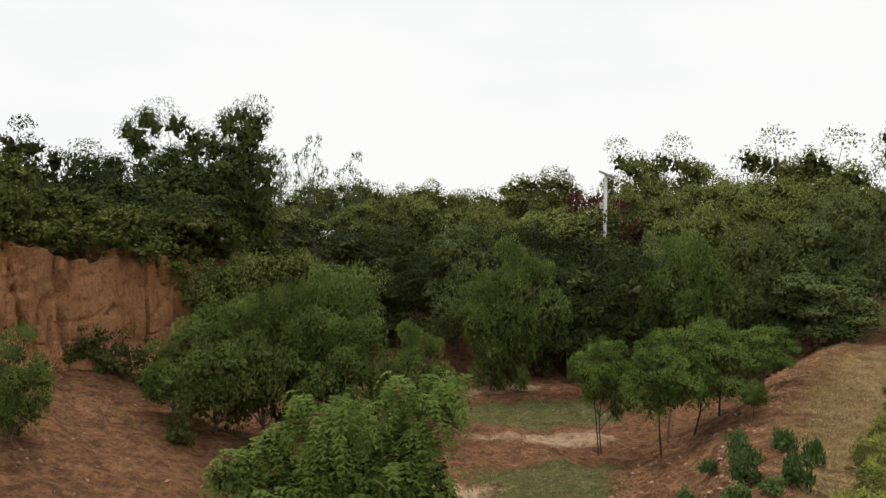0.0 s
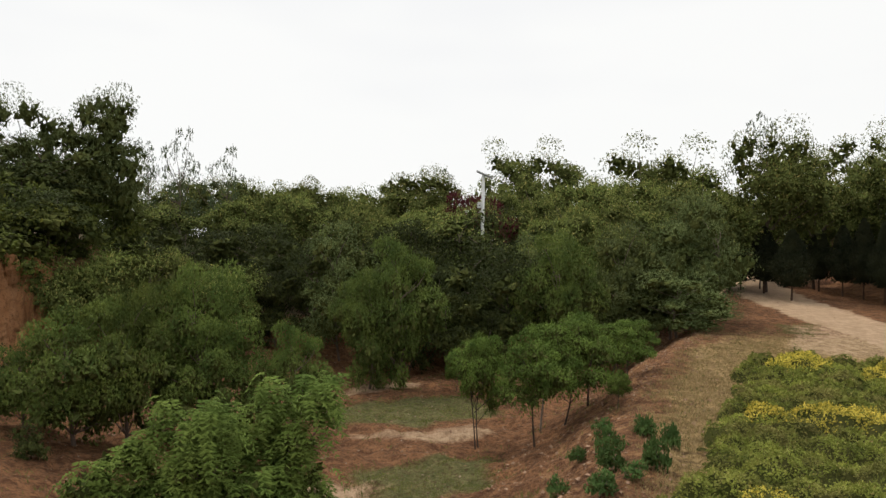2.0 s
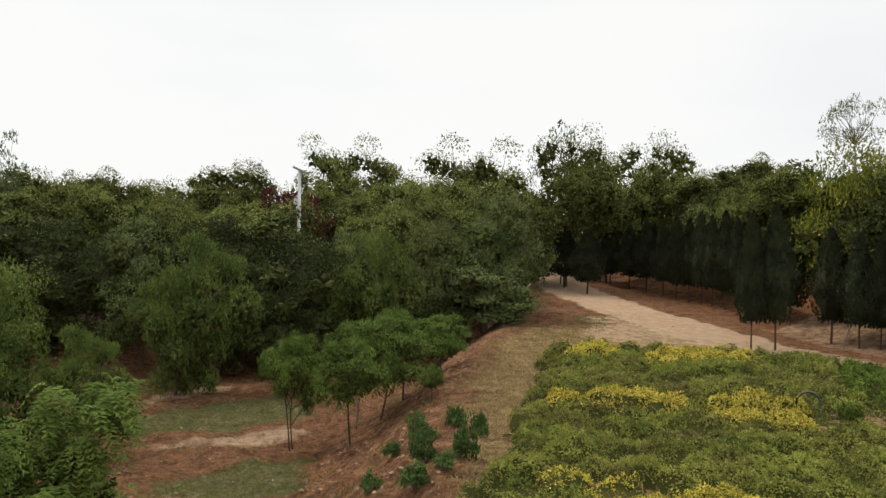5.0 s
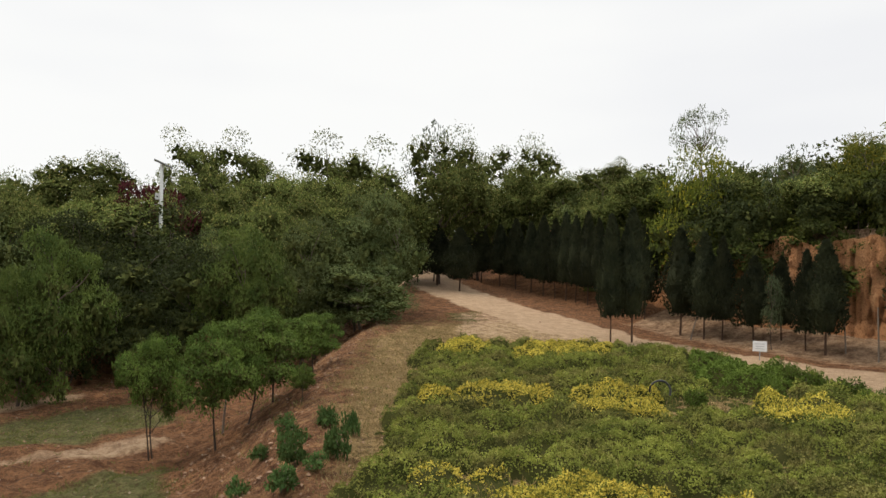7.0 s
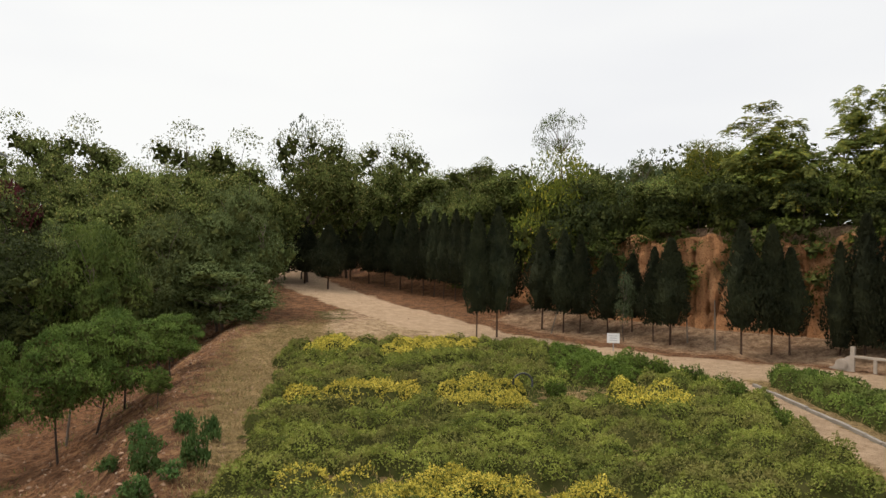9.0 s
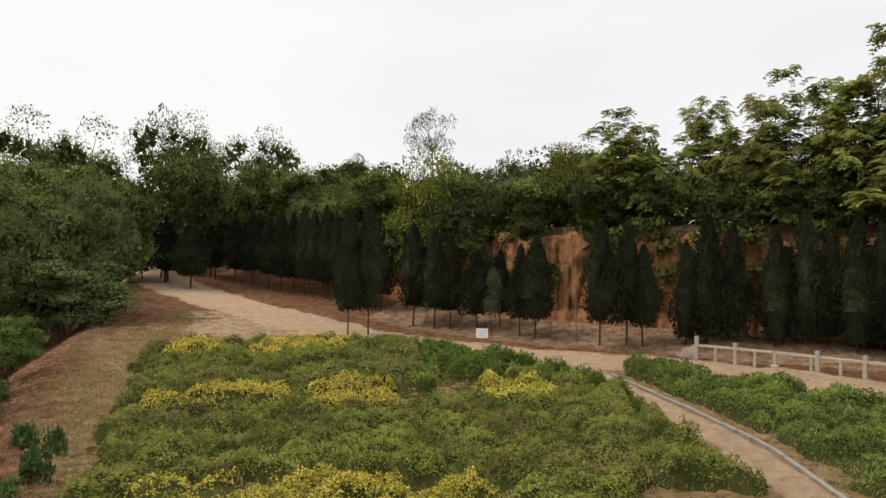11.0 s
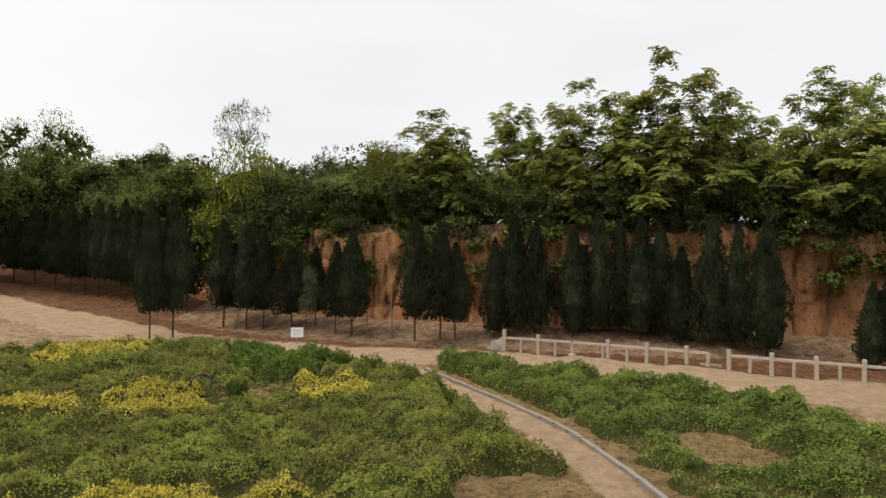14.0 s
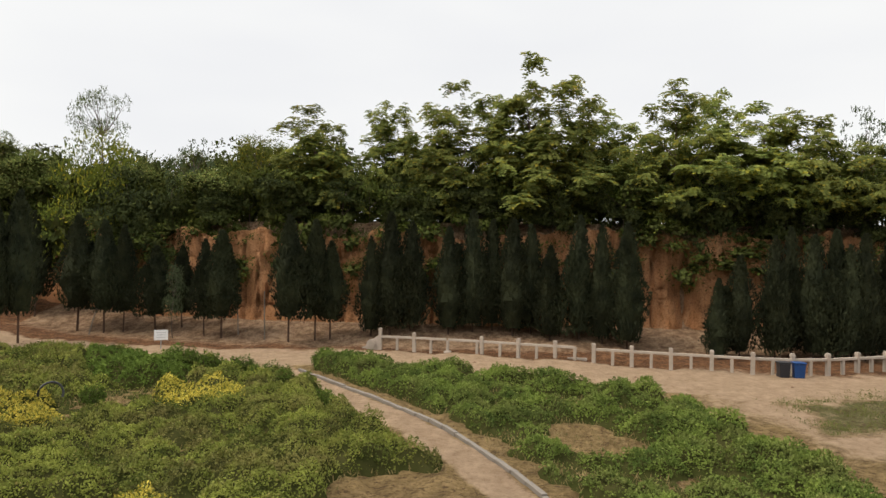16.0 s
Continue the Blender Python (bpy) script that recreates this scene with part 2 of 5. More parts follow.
def tubes(paths, sides=6):
    """Tapered tubes along paths of points (x, y, z, radius), as vertices and quads."""
    V, F, base = [], [], 0
    ring = np.linspace(0, 2 * np.pi, sides, endpoint=False)
    for p in paths:
        p = np.asarray(p, float)
        d = np.gradient(p[:, :3], axis=0)
        d /= np.linalg.norm(d, axis=1)[:, None] + 1e-9
        a = np.cross(d, np.where(np.abs(d[:, 2:3]) > 0.9, (1.0, 0, 0), (0, 0, 1.0)))
        a /= np.linalg.norm(a, axis=1)[:, None] + 1e-9
        b = np.cross(d, a)
        ringed = p[:, None, :3] + p[:, 3, None, None] * (np.cos(ring)[None, :, None] * a[:, None] + np.sin(ring)[None, :, None] * b[:, None])
        V.append(ringed.reshape(-1, 3))
        for i in range(len(p) - 1):
            for k in range(sides):
                q = (k + 1) % sides
                F.append((base + i * sides + k, base + i * sides + q, base + (i + 1) * sides + q, base + (i + 1) * sides + k))
        base += len(p) * sides
    return np.concatenate(V), np.array(F)


def unit(v):
    return v / (np.linalg.norm(v, axis=-1, keepdims=True) + 1e-9)


def leaf_quads(at, way, face, length, width, fold=0.25):
    """Pointed leaves, one folded quad each: base, two sides and tip."""
    n = len(at)
    way = unit(way)
    side = unit(np.cross(way, face))
    up = np.cross(side, way)
    length, width = np.broadcast_to(length, n)[:, None], np.broadcast_to(width, n)[:, None]
    mid = at + way * length * 0.5 - up * width * fold
    v = np.stack([at, mid + side * width * 0.5, at + way * length, mid - side * width * 0.5], 1)
    return v.reshape(-1, 3), np.arange(4 * n).reshape(n, 4)


def vnoise(x, y, seed=0):
    """Smooth value noise, 0 to 1, on arrays."""
    x, y = np.asarray(x, float), np.asarray(y, float)
    i, j = np.floor(x).astype(np.int64), np.floor(y).astype(np.int64)
    u, v = x - i, y - j
    u, v = u * u * (3 - 2 * u), v * v * (3 - 2 * v)

    def h(a, b):
        k = (a * 374761393 + b * 668265263 + seed * 974711) & 0x7FFFFFFF
        k = ((k ^ (k >> 13)) * 1274126177) & 0x7FFFFFFF
        return ((k ^ (k >> 16)) & 0xFFFF) / 65535.0
    return (h(i, j) * (1 - u) + h(i + 1, j) * u) * (1 - v) + (h(i, j + 1) * (1 - u) + h(i + 1, j + 1) * u) * v


def fbm(x, y, seed=0, octaves=4):
    s, a, t = 0.0, 1.0, 0.0
    for o in range(octaves):
        s, t = s + a * vnoise(np.asarray(x) * 2 ** o, np.asarray(y) * 2 ** o, seed + o * 17), t + a
        a *= 0.5
    return s / t


def step(e0, e1, x):
    u = np.clip((x - e0) / (e1 - e0), 0, 1)
    return u * u * (3 - 2 * u)


def side_of(x, y, line):
    """Distance to a polyline, positive on its right."""
    best, sign = np.full(np.shape(x), 1e9), np.ones(np.shape(x))
    for (ax, ay), (bx, by) in zip(line[:-1], line[1:]):
        dx, dy = bx - ax, by - ay
        u = np.clip(((x - ax) * dx + (y - ay) * dy) / (dx * dx + dy * dy), 0, 1)
        d = np.hypot(x - ax - u * dx, y - ay - u * dy)
        c = dx * (y - ay) - dy * (x - ax)
        near = d < best
        best, sign = np.where(near, d, best), np.where(near, np.where(c > 0, -1.0, 1.0), sign)
    return best * sign


def inside(x, y, poly):
    """Distance inside a polygon (negative outside)."""
    x, y = np.asarray(x, float), np.asarray(y, float)
    c, d = np.zeros(x.shape, bool), np.full(x.shape, 1e9)
    for (ax, ay), (bx, by) in zip(poly, poly[1:] + poly[:1]):
        dx, dy = bx - ax, by - ay
        u = np.clip(((x - ax) * dx + (y - ay) * dy) / (dx * dx + dy * dy), 0, 1)
        d = np.minimum(d, np.hypot(x - ax - u * dx, y - ay - u * dy))
        if dy:
            c ^= ((ay > y) != (by > y)) & (x < dx * (y - ay) / dy + ax)
    return np.where(c, d, -d)


# ---- the lie of the land ----
RIM = [(-6, -60), (0, -20), (2.5, 0), (5.2, 10), (7.4, 16), (9.4, 20), (12.2, 25.3), (16.6, 31.5), (22, 38.5), (28.5, 47.5), (36.5, 58), (46, 72), (64, 100)]
TOE = [(-2, -60), (-3, 5), (-5, 16), (-6, 21.6), (-7.5, 26), (-9, 31), (-8, 37), (-3, 42), (3, 44.5), (9, 45), (15, 46), (21, 49), (27, 54), (35, 64), (50, 85)]
CLIFF_WEST = [(-44, 0), (-34, 9), (-25, 20), (-17.3, 30.5), (-13.5, 37), (-11, 42), (-9, 47), (-6, 60)]
CLIFF_EAST = [(45, -60), (44, -25), (43.5, -8), (42.5, 5), (42, 12), (41.5, 18), (42, 24), (44, 31), (47, 40), (51, 52), (56, 66), (64, 85), (90, 130)]
FLOOR_Z, EAST_RISE = -2.5, 7.0
ROAD = [(33.5, -60), (32, -25), (30.5, -12), (31, -4), (33, 3), (33.5, 9), (32.5, 15), (32, 20), (32.5, 26), (33.5, 32), (34.5, 38), (35.5, 44), (38, 52), (41, 60), (47, 72), (56, 88)]
KERB_LINE = [(29.2, 11.0), (25.9, 7.9), (23.4, 5.6), (20.8, 3.4), (17.5, 1.5), (15.3, 0.4), (11.5, -0.9), (8, -1.6)]
PATH = [(30.2, 12.6), (28.5, 11.1), (25.55, 8.4), (23.0, 6.15), (20.4, 4.0), (17.2, 2.1), (15.05, 1.05), (11.3, -0.2), (8, -0.9)]
BED_MAIN = [(5.8, 11.2), (6.6, 13.2), (8.8, 15.4), (10.2, 17.5), (13.2, 21.5), (17.4, 27.2), (20.7, 31.4), (23.6, 31.2), (26.4, 29.2), (29.2, 27.2), (31.2, 24.4),
            (31.4, 20.6), (30.0, 16.6), (27.9, 12.4), (26.4, 9.9), (24.6, 8.5), (22.0, 6.1), (20.0, 4.7), (17.6, 3.0), (16.6, 2.6), (16.4, 4.0), (15.7, 4.7), (14.0, 4.8), (12.5, 4.6), (9, 5.4)]
BED_EAST = [(31.6, 11.3), (31.4, 8.4), (30.2, 4.4), (27.8, -1.3), (26.2, -3.3), (23.2, -4.5), (21.9, -5.3), (18, -6.2), (13, -6.5), (12.4, -2.5), (15.3, -0.1), (17.8, 1.0),
            (21.1, 2.9), (23.8, 5.1), (26.3, 7.5), (29.4, 10.5)]


def level(x, y):
    """Height of the plateau with the road on it."""
    u = np.clip(y - 26, 0, 45)
    return 0.068 * u * u / (u + 3)


def hill(x, y):
    """Height of the land without its fine roughness."""
    x, y = np.asarray(x, float), np.asarray(y, float)
    s, b = side_of(x, y, RIM), -side_of(x, y, TOE)
    top = level(x, y)
    u = np.clip(-s / 5.0, 0, 1)
    low = top + (FLOOR_Z - top) * (0.65 * u + 0.35 * u * u * (3 - 2 * u))
    rise = FLOOR_Z + np.where(b < 9, 0.30 * b, 2.7 + 0.19 * np.minimum(b - 9, 34))
    west = -side_of(x, y, CLIFF_WEST)
    rise = rise + 5.0 * step(0.7, 1.8, west) * step(-9.5, -14, x) * step(62, 45, y)
    rise = np.minimum(rise, top + 0.5 * np.maximum(-s, 0))
    z = np.where((s < 0) & (b > 0), np.maximum(low, rise), np.where(s < 0, low, top))
    e = side_of(x, y, CLIFF_EAST)
    z = z + 0.9 * step(-4.5, -0.5, e) + (EAST_RISE - 0.9) * step(0.7, 1.8, e) + 0.05 * np.clip(e - 2, 0, 40)
    return z


def ground(x, y):
    x, y = np.asarray(x, float), np.asarray(y, float)
    tread = np.maximum(step(3.0, 1.2, np.abs(side_of(x, y, ROAD))), step(1.2, 0.5, np.abs(side_of(x, y, PATH))))
    rough = 0.26 * (fbm(x / 2.2, y / 2.2, 3) - 0.5) + 0.20 * (fbm(x / 0.7, y / 0.7, 9, 3) - 0.5)
    bank = step(0.6, -1.0, side_of(x, y, RIM)) * step(12, 8, -side_of(x, y, TOE))
    rills = 0.34 * (fbm(x / 0.45, y / 0.45, 15, 3) - 0.5) + 0.4 * (fbm(x / 1.1 + y / 2.6, y / 3.0, 16, 2) - 0.5)
    return hill(x, y) + rough * (1 - 0.8 * tread) + rills * bank


def build_ground():
    az = np.radians(np.concatenate([np.arange(-50, 125, 0.52), np.arange(125, 310, 2.5)]))
    rr, r = [], 0.03
    while r < 130:
        rr.append(r)
        r += 0.16 + 0.0115 * r
    while r < 2600:
        rr.append(r)
        r *= 1.22
    rr = np.array(rr)
    A, R = np.meshgrid(az, rr, indexing="ij")
    X, Y = R * np.sin(A), R * np.cos(A)
    Z = ground(X, Y)
    far = step(140, 420, R)
    Z = Z * (1 - far) + far * 4.0
    na, nr = A.shape
    V = np.concatenate([np.stack([X, Y, Z], -1).reshape(-1, 3), [(0, 0, float(ground(0.0, 0.0)))]])
    i, j = np.meshgrid(np.arange(na), np.arange(nr - 1), indexing="ij")
    k = (i + 1) % na
    F = np.stack([i * nr + j, i * nr + j + 1, k * nr + j + 1, k * nr + j], -1).reshape(-1, 4)
    x, y = V[:, 0], V[:, 1]
    s, b = side_of(x, y, RIM), -side_of(x, y, TOE)
    wob = 1.6 * (fbm(x / 1.5, y / 1.5, 21) - 0.5)
    road = step(3.3, 2.2, np.abs(side_of(x, y, ROAD)) + wob)
    road = np.maximum(road, 0.5 * step(0.0, 1.5, inside(x, y, [(23, 33.5), (27, 30.5), (31, 28), (33, 30), (35, 42), (30, 42)]) + wob))
    path = step(0.85, 0.45, np.abs(side_of(x, y, PATH)) + 0.4 * wob)
    sandy = np.maximum(step(-0.3, 1.2, inside(x, y, [(0.5, 28.6), (4, 28), (8.6, 28.4), (8, 31), (4, 30.5), (1, 30.2)]) + wob),
                       np.maximum(step(-0.3, 1.2, inside(x, y, [(-2.5, 22), (2, 21.5), (3, 23), (0, 24.2), (-2.5, 24)]) + wob),
                                  step(-0.3, 1.2, inside(x, y, [(0, 38), (2.5, 37.4), (7.5, 40.4), (8, 42), (3, 41.5)]) + wob)))
    yard = step(-3, 1.5, inside(x, y, [(33, -5), (25, -6), (20, -9), (14, -20), (33, -40)]) + 1.5 * wob) * 0.95
    verge = 0.48 * step(-7, -4, side_of(x, y, CLIFF_EAST)) * (y < 34)
    trodden = np.clip(np.maximum.reduce([road, path, 0.62 * sandy, yard, verge]), 0, 1)
    bed = np.maximum(step(-0.2, 0.4, inside(x, y, BED_MAIN)), step(-0.2, 0.4, inside(x, y, BED_EAST)))
    dry = step(0.0, 1.8, s + wob) * step(41, 33, y) * (1 - bed) * 0.95 * step(1.5, -0.5, side_of(x, y, ROAD)) + 0.8 * bed
    dry = np.maximum(dry, 0.27 * step(-6.5, -2.0, s) * (s < 0.5) * step(60, 50, y))
    green = np.maximum.reduce([step(-0.5, 1.0, inside(x, y, [(0, 31), (4, 30.8), (9, 33), (8, 37.5), (3, 36.8), (0, 36)]) + wob),
                               step(-0.5, 1.0, inside(x, y, [(1, 25), (6.8, 26.2), (6, 22), (1, 21)]) + wob),
                               step(-0.5, 1.0, inside(x, y, [(26.6, 36.4), (29.6, 37.6), (32.4, 41.6), (29.4, 41.6)]) + wob),
                               step(-0.6, 1.2, inside(x, y, [(22.5, -7.5), (26.5, -7), (29.5, -12), (27, -14), (23.5, -10)]) + 2 * wob)]) * 0.85
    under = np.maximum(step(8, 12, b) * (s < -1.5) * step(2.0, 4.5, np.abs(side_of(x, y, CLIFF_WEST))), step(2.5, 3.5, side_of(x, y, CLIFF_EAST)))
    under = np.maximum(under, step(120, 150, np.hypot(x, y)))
    trodden = trodden * (1 - 0.85 * green * step(10, 0, y))
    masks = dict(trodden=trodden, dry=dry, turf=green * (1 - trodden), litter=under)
    on_road, on_path = road > 0.5, path > 0.5
    kinds = [("ground", "red clay ground with dry grass, turf patches and leaf litter", "ground"),
             ("road", "pale trodden dirt road running past the beds", "road"),
             ("path", "narrow pale dirt path curving between hedge beds", "path")]
    votes = np.where(on_path[F].sum(1) > 2, 2, np.where(on_road[F].sum(1) > 2, 1, 0))
    for which, (name, label, cat) in enumerate(kinds):
        f = F[votes == which]
        used, f2 = np.unique(f, return_inverse=True)
        me = mesh_of(name, V[used], f2.reshape(-1, 4), True)
        for key, val in masks.items():
            me.attributes.new(key, "FLOAT", "POINT").data.foreach_set("value", val[used].astype(np.float32))
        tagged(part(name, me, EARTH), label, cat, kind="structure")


def build_cliff(name, line, z_low, z_high, label, lo, hi, seed):
    """An eroded clay face along a line, with upright flutes, cracks, ledges and a worn lip."""
    P = np.array(line, float)
    seg = np.hypot(*np.diff(P, axis=0).T)
    cum = np.concatenate([[0], np.cumsum(seg)])
    u = np.arange(lo, hi, 0.14)
    px, py = np.interp(u, cum, P[:, 0]), np.interp(u, cum, P[:, 1])
    k = np.ones(25) / 25
    px = np.convolve(np.pad(px, 12, "edge"), k, "valid")
    py = np.convolve(np.pad(py, 12, "edge"), k, "valid")
    tx, ty = np.gradient(px), np.gradient(py)
    ln = np.hypot(tx, ty)
    nx, ny = -ty / ln, tx / ln
    if name == "cliff_west":
        nx, ny = -nx, -ny
    v = np.concatenate([np.linspace(0, 1, 46), np.full(5, 1.0)])
    back = np.concatenate([np.zeros(46), np.array([0.25, 0.7, 1.3, 2.1, 3.0])])
    U, W = np.meshgrid(u, v, indexing="ij")
    B = np.broadcast_to(back, U.shape)
    gz = hill(px, py) + z_low
    topz = hill(px - 2.5 * nx, py - 2.5 * ny) + z_high - 0.5 + 1.7 * (fbm(u / 3.5, u * 0 + seed, seed) - 0.5) + 1.0 * (fbm(u / 0.7, u * 0 + seed, seed + 40, 4) - 0.5)
    Z = gz[:, None] + (topz - gz)[:, None] * W
    pillar = np.abs(2 * vnoise(U / 1.7, Z / 16.0, seed) - 1) + 0.45 * np.abs(2 * vnoise(U / 0.7, Z / 9.0, seed + 1) - 1)
    gully = np.maximum(0, 0.36 - vnoise(U / 2.6, Z / 14.0, seed + 5)) * 2.4
    ledge = vnoise(U / 3.0, Z / 0.9, seed + 8) - 0.5
    grain = fbm(U / 0.32, Z / 0.42, seed + 2, 3) - 0.5
    bulge = fbm(U / 4.5, Z / 5.0, seed + 13, 2) - 0.5
    out = 0.12 * pillar - 0.4 * gully + 0.06 * ledge + 0.20 * grain + 0.18 * bulge - 0.55 * W + 1.1 * np.maximum(0, 0.22 - W) / 0.22 * vnoise(U / 2.2, U * 0, seed + 3)
    crack = (1 - np.abs(2 * vnoise(U / 1.1, Z / 9.0 + 40, seed + 21) - 1)) ** 14 + 0.25 * (1 - np.abs(2 * vnoise(U / 2.3, Z / 0.7, seed + 22) - 1)) ** 16
    crack = crack + 1.2 * (1 - np.abs(2 * vnoise(U / 0.8, Z / 7.0 + 90, seed + 26) - 1)) ** 18
    chips = np.maximum(0, vnoise(U / 0.45, Z / 0.55, seed + 23) - 0.55)
    out = out - 0.9 * crack * vnoise(U / 3, Z / 3, seed + 24) - 0.22 * chips - B
    X, Y = px[:, None] + nx[:, None] * out, py[:, None] + ny[:, None] * out
    Z = Z - 0.12 * B * (B > 0.3) + 0.12 * (fbm(U / 0.8, B, seed + 4) - 0.5)
    nu, nv = U.shape
    V = np.stack([X, Y, Z], -1).reshape(-1, 3)
    i, j = np.meshgrid(np.arange(nu - 1), np.arange(nv - 1), indexing="ij")
    F = np.stack([i * nv + j, (i + 1) * nv + j, (i + 1) * nv + j + 1, i * nv + j + 1], -1).reshape(-1, 4)
    tagged(part(name, mesh_of(name, V, F), CLIFF), label, "cliff", kind="structure")


build_ground()
build_cliff("cliff_east", CLIFF_EAST, -0.3, -0.3, "eroded orange clay cliff behind the row of cypresses", 30, 118, 11)
build_cliff("cliff_west", CLIFF_WEST, -0.3, 0.1, "bare vertical clay cliff face above the red talus", 12, 50, 31)


# ---- trees ----
def limb(a, b, r0, r1, bend=0.1, n=5):
    a, b = np.asarray(a, float), np.asarray(b, float)
    u = np.linspace(0, 1, n)[:, None]
    off = rng.normal(0, bend * np.linalg.norm(b - a), 3) * np.array((1, 1, 0.4))
    p = a + (b - a) * u + off * np.sin(np.pi * u)
    return np.concatenate([p, (r0 + (r1 - r0) * u)], 1)


def crown_points(lobes, count, flat=0.75):
    """Clump centres near the skins of a few lobes (x, y, z, radius)."""
    lobes = np.asarray(lobes, float)
    w = lobes[:, 3] ** 2
    pick = rng.choice(len(lobes), count, p=w / w.sum())
    d = unit(rng.normal(size=(count, 3)))
    rad = lobes[pick, 3] * (1 - 0.55 * rng.random(count) ** 1.6)
    return lobes[pick, :3] + d * rad[:, None] * np.array((1, 1, flat))


def spaced(points, count):
    """The count points that lie farthest from one another."""
    pick = [int(np.argmax(points[:, 2]))]
    d = np.linalg.norm(points - points[pick[0]], axis=1)
    while len(pick) < count:
        pick.append(int(np.argmax(d)))
        d = np.minimum(d, np.linalg.norm(points - points[pick[-1]], axis=1))
    return points[pick]


def build_tree(name, label, leaf, bark, height, width, trunk_h, lobes, clumps, per, length, slim, spread, droop=0.2, stems=1,
               trunk_r=0.09, limbs=14, fronds=False, category="tree", heart=0.44, pad=0.45, pairs=4, loose=2.5, flat=0.55, airy=0.74):
    """A tree of one or more tapered stems with limbs, and a crown of leaf clumps. height and width are those of the crown's box."""
    root = new(name)
    root.empty_display_size = 0.3
    tagged(root, label, category)
    L = []
    for i in range(lobes):
        a, rr = rng.uniform(0, 6.283), math.sqrt(rng.random()) * 0.30 * width
        if i == 0:
            rr = 0.0
        zz = trunk_h + (height - trunk_h) * (0.24 + 0.60 * rng.random() * (1 - 0.4 * rr / (0.3 * width)))
        L.append((rr * math.cos(a), rr * math.sin(a), zz, width * rng.uniform(0.20, 0.30)))
    C = spaced(crown_points(L, int(clumps * loose)), clumps)
    C[:, 2] = np.clip(C[:, 2], trunk_h * 0.8, None)
    n = clumps * per
    owner = np.repeat(np.arange(clumps), per)
    centre = np.array((0, 0, trunk_h + 0.35 * (height - trunk_h)))
    outward = unit(C - centre)
    if fronds:
        # each frond is a midrib that arches outward with pairs of leaflets
        fn = clumps * per
        fo = np.repeat(np.arange(clumps), per)
        at = C[fo] + rng.normal(0, 0.12, (fn, 3))
        a = rng.uniform(0, 6.283, fn)
        way = unit(np.stack([np.cos(a), np.sin(a), rng.uniform(0.1, 1.0, fn)], 1) + 0.3 * outward[fo])
        fl = length * rng.uniform(0.7, 1.2, fn)
        P, Wy, Fc = [], [], []
        side = unit(np.cross(way, (0, 0, 1.0)))
        for k in range(pairs):
            u = (k + 1.0) / pairs
            q = at + way * (fl * u)[:, None] - np.array((0, 0, 1.0)) * (fl * droop * u * u)[:, None]
            for sgn in (-1, 1):
                P.append(q)
                Wy.append(unit(side * sgn + 0.55 * way - np.array((0, 0, 0.22 + 0.5 * droop * u))))
                Fc.append(unit(np.tile((0, 0, 0.8), (fn, 1)) + 0.25 * way + 0.7 * outward[fo] + rng.normal(0, 0.3, (fn, 3))))
        at, way, face = np.concatenate(P), np.concatenate(Wy), np.concatenate(Fc)
        ll = np.tile(fl * 0.36, 2 * pairs)
        V, F = leaf_quads(at, way, face, ll, ll * slim)
    else:
        d = unit(unit(rng.normal(size=(n, 3))) + np.array((0, 0, 0.25)) + 0.35 * outward[owner])
        d[:, 2] = np.where(rng.random(n) < pad, np.abs(d[:, 2]), d[:, 2])
        reach = spread * rng.uniform(0.65, 1.3, clumps)
        size = reach[owner]
        ragged = 0.45 + 0.58 * rng.random(n) ** 0.6 + 0.2 * (rng.random(n) < 0.10)
        at = C[owner] + d * (size * ragged)[:, None] * np.array((1, 1, flat))
        tang = unit(np.cross(d, rng.normal(size=(n, 3))))
        way = unit(tang * 0.65 + d * 0.45 + rng.normal(0, 0.3, (n, 3)) - np.array((0, 0, droop)))
        face = unit(0.9 * d + rng.normal(0, 0.30, (n, 3)) + np.array((0, 0, 0.5)))
        ll = length * rng.uniform(0.55, 1.25, n)
        V, F = leaf_quads(at, way, face, ll, ll * slim)
    lo, hi = np.percentile(V[:, 2], 0.5), np.percentile(V[:, 2], 99.6)
    half = np.percentile(np.hypot(V[:, 0], V[:, 1]), 96)
    k_xy = width / 2 / half
    k_z = (height - trunk_h * 0.75) / (hi - lo)
    fix = lambda p: np.stack([p[:, 0] * k_xy, p[:, 1] * k_xy, (p[:, 2] - hi) * k_z + height], 1)
    V, C = fix(V), fix(C)
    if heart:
        # filler quads inside each clump, added to block light, toned as inner shade
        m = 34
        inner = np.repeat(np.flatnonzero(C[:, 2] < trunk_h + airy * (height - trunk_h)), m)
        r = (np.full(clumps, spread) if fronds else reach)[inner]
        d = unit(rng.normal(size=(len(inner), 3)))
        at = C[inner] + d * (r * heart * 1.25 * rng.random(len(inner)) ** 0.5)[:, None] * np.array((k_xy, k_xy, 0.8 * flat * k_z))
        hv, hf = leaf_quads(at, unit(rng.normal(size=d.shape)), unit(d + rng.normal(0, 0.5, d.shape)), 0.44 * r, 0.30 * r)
        part("twig_core", mesh_of("twig_core", hv, hf), CROWN_SHADE, root)["kind"] = "stuff"
    paths = []
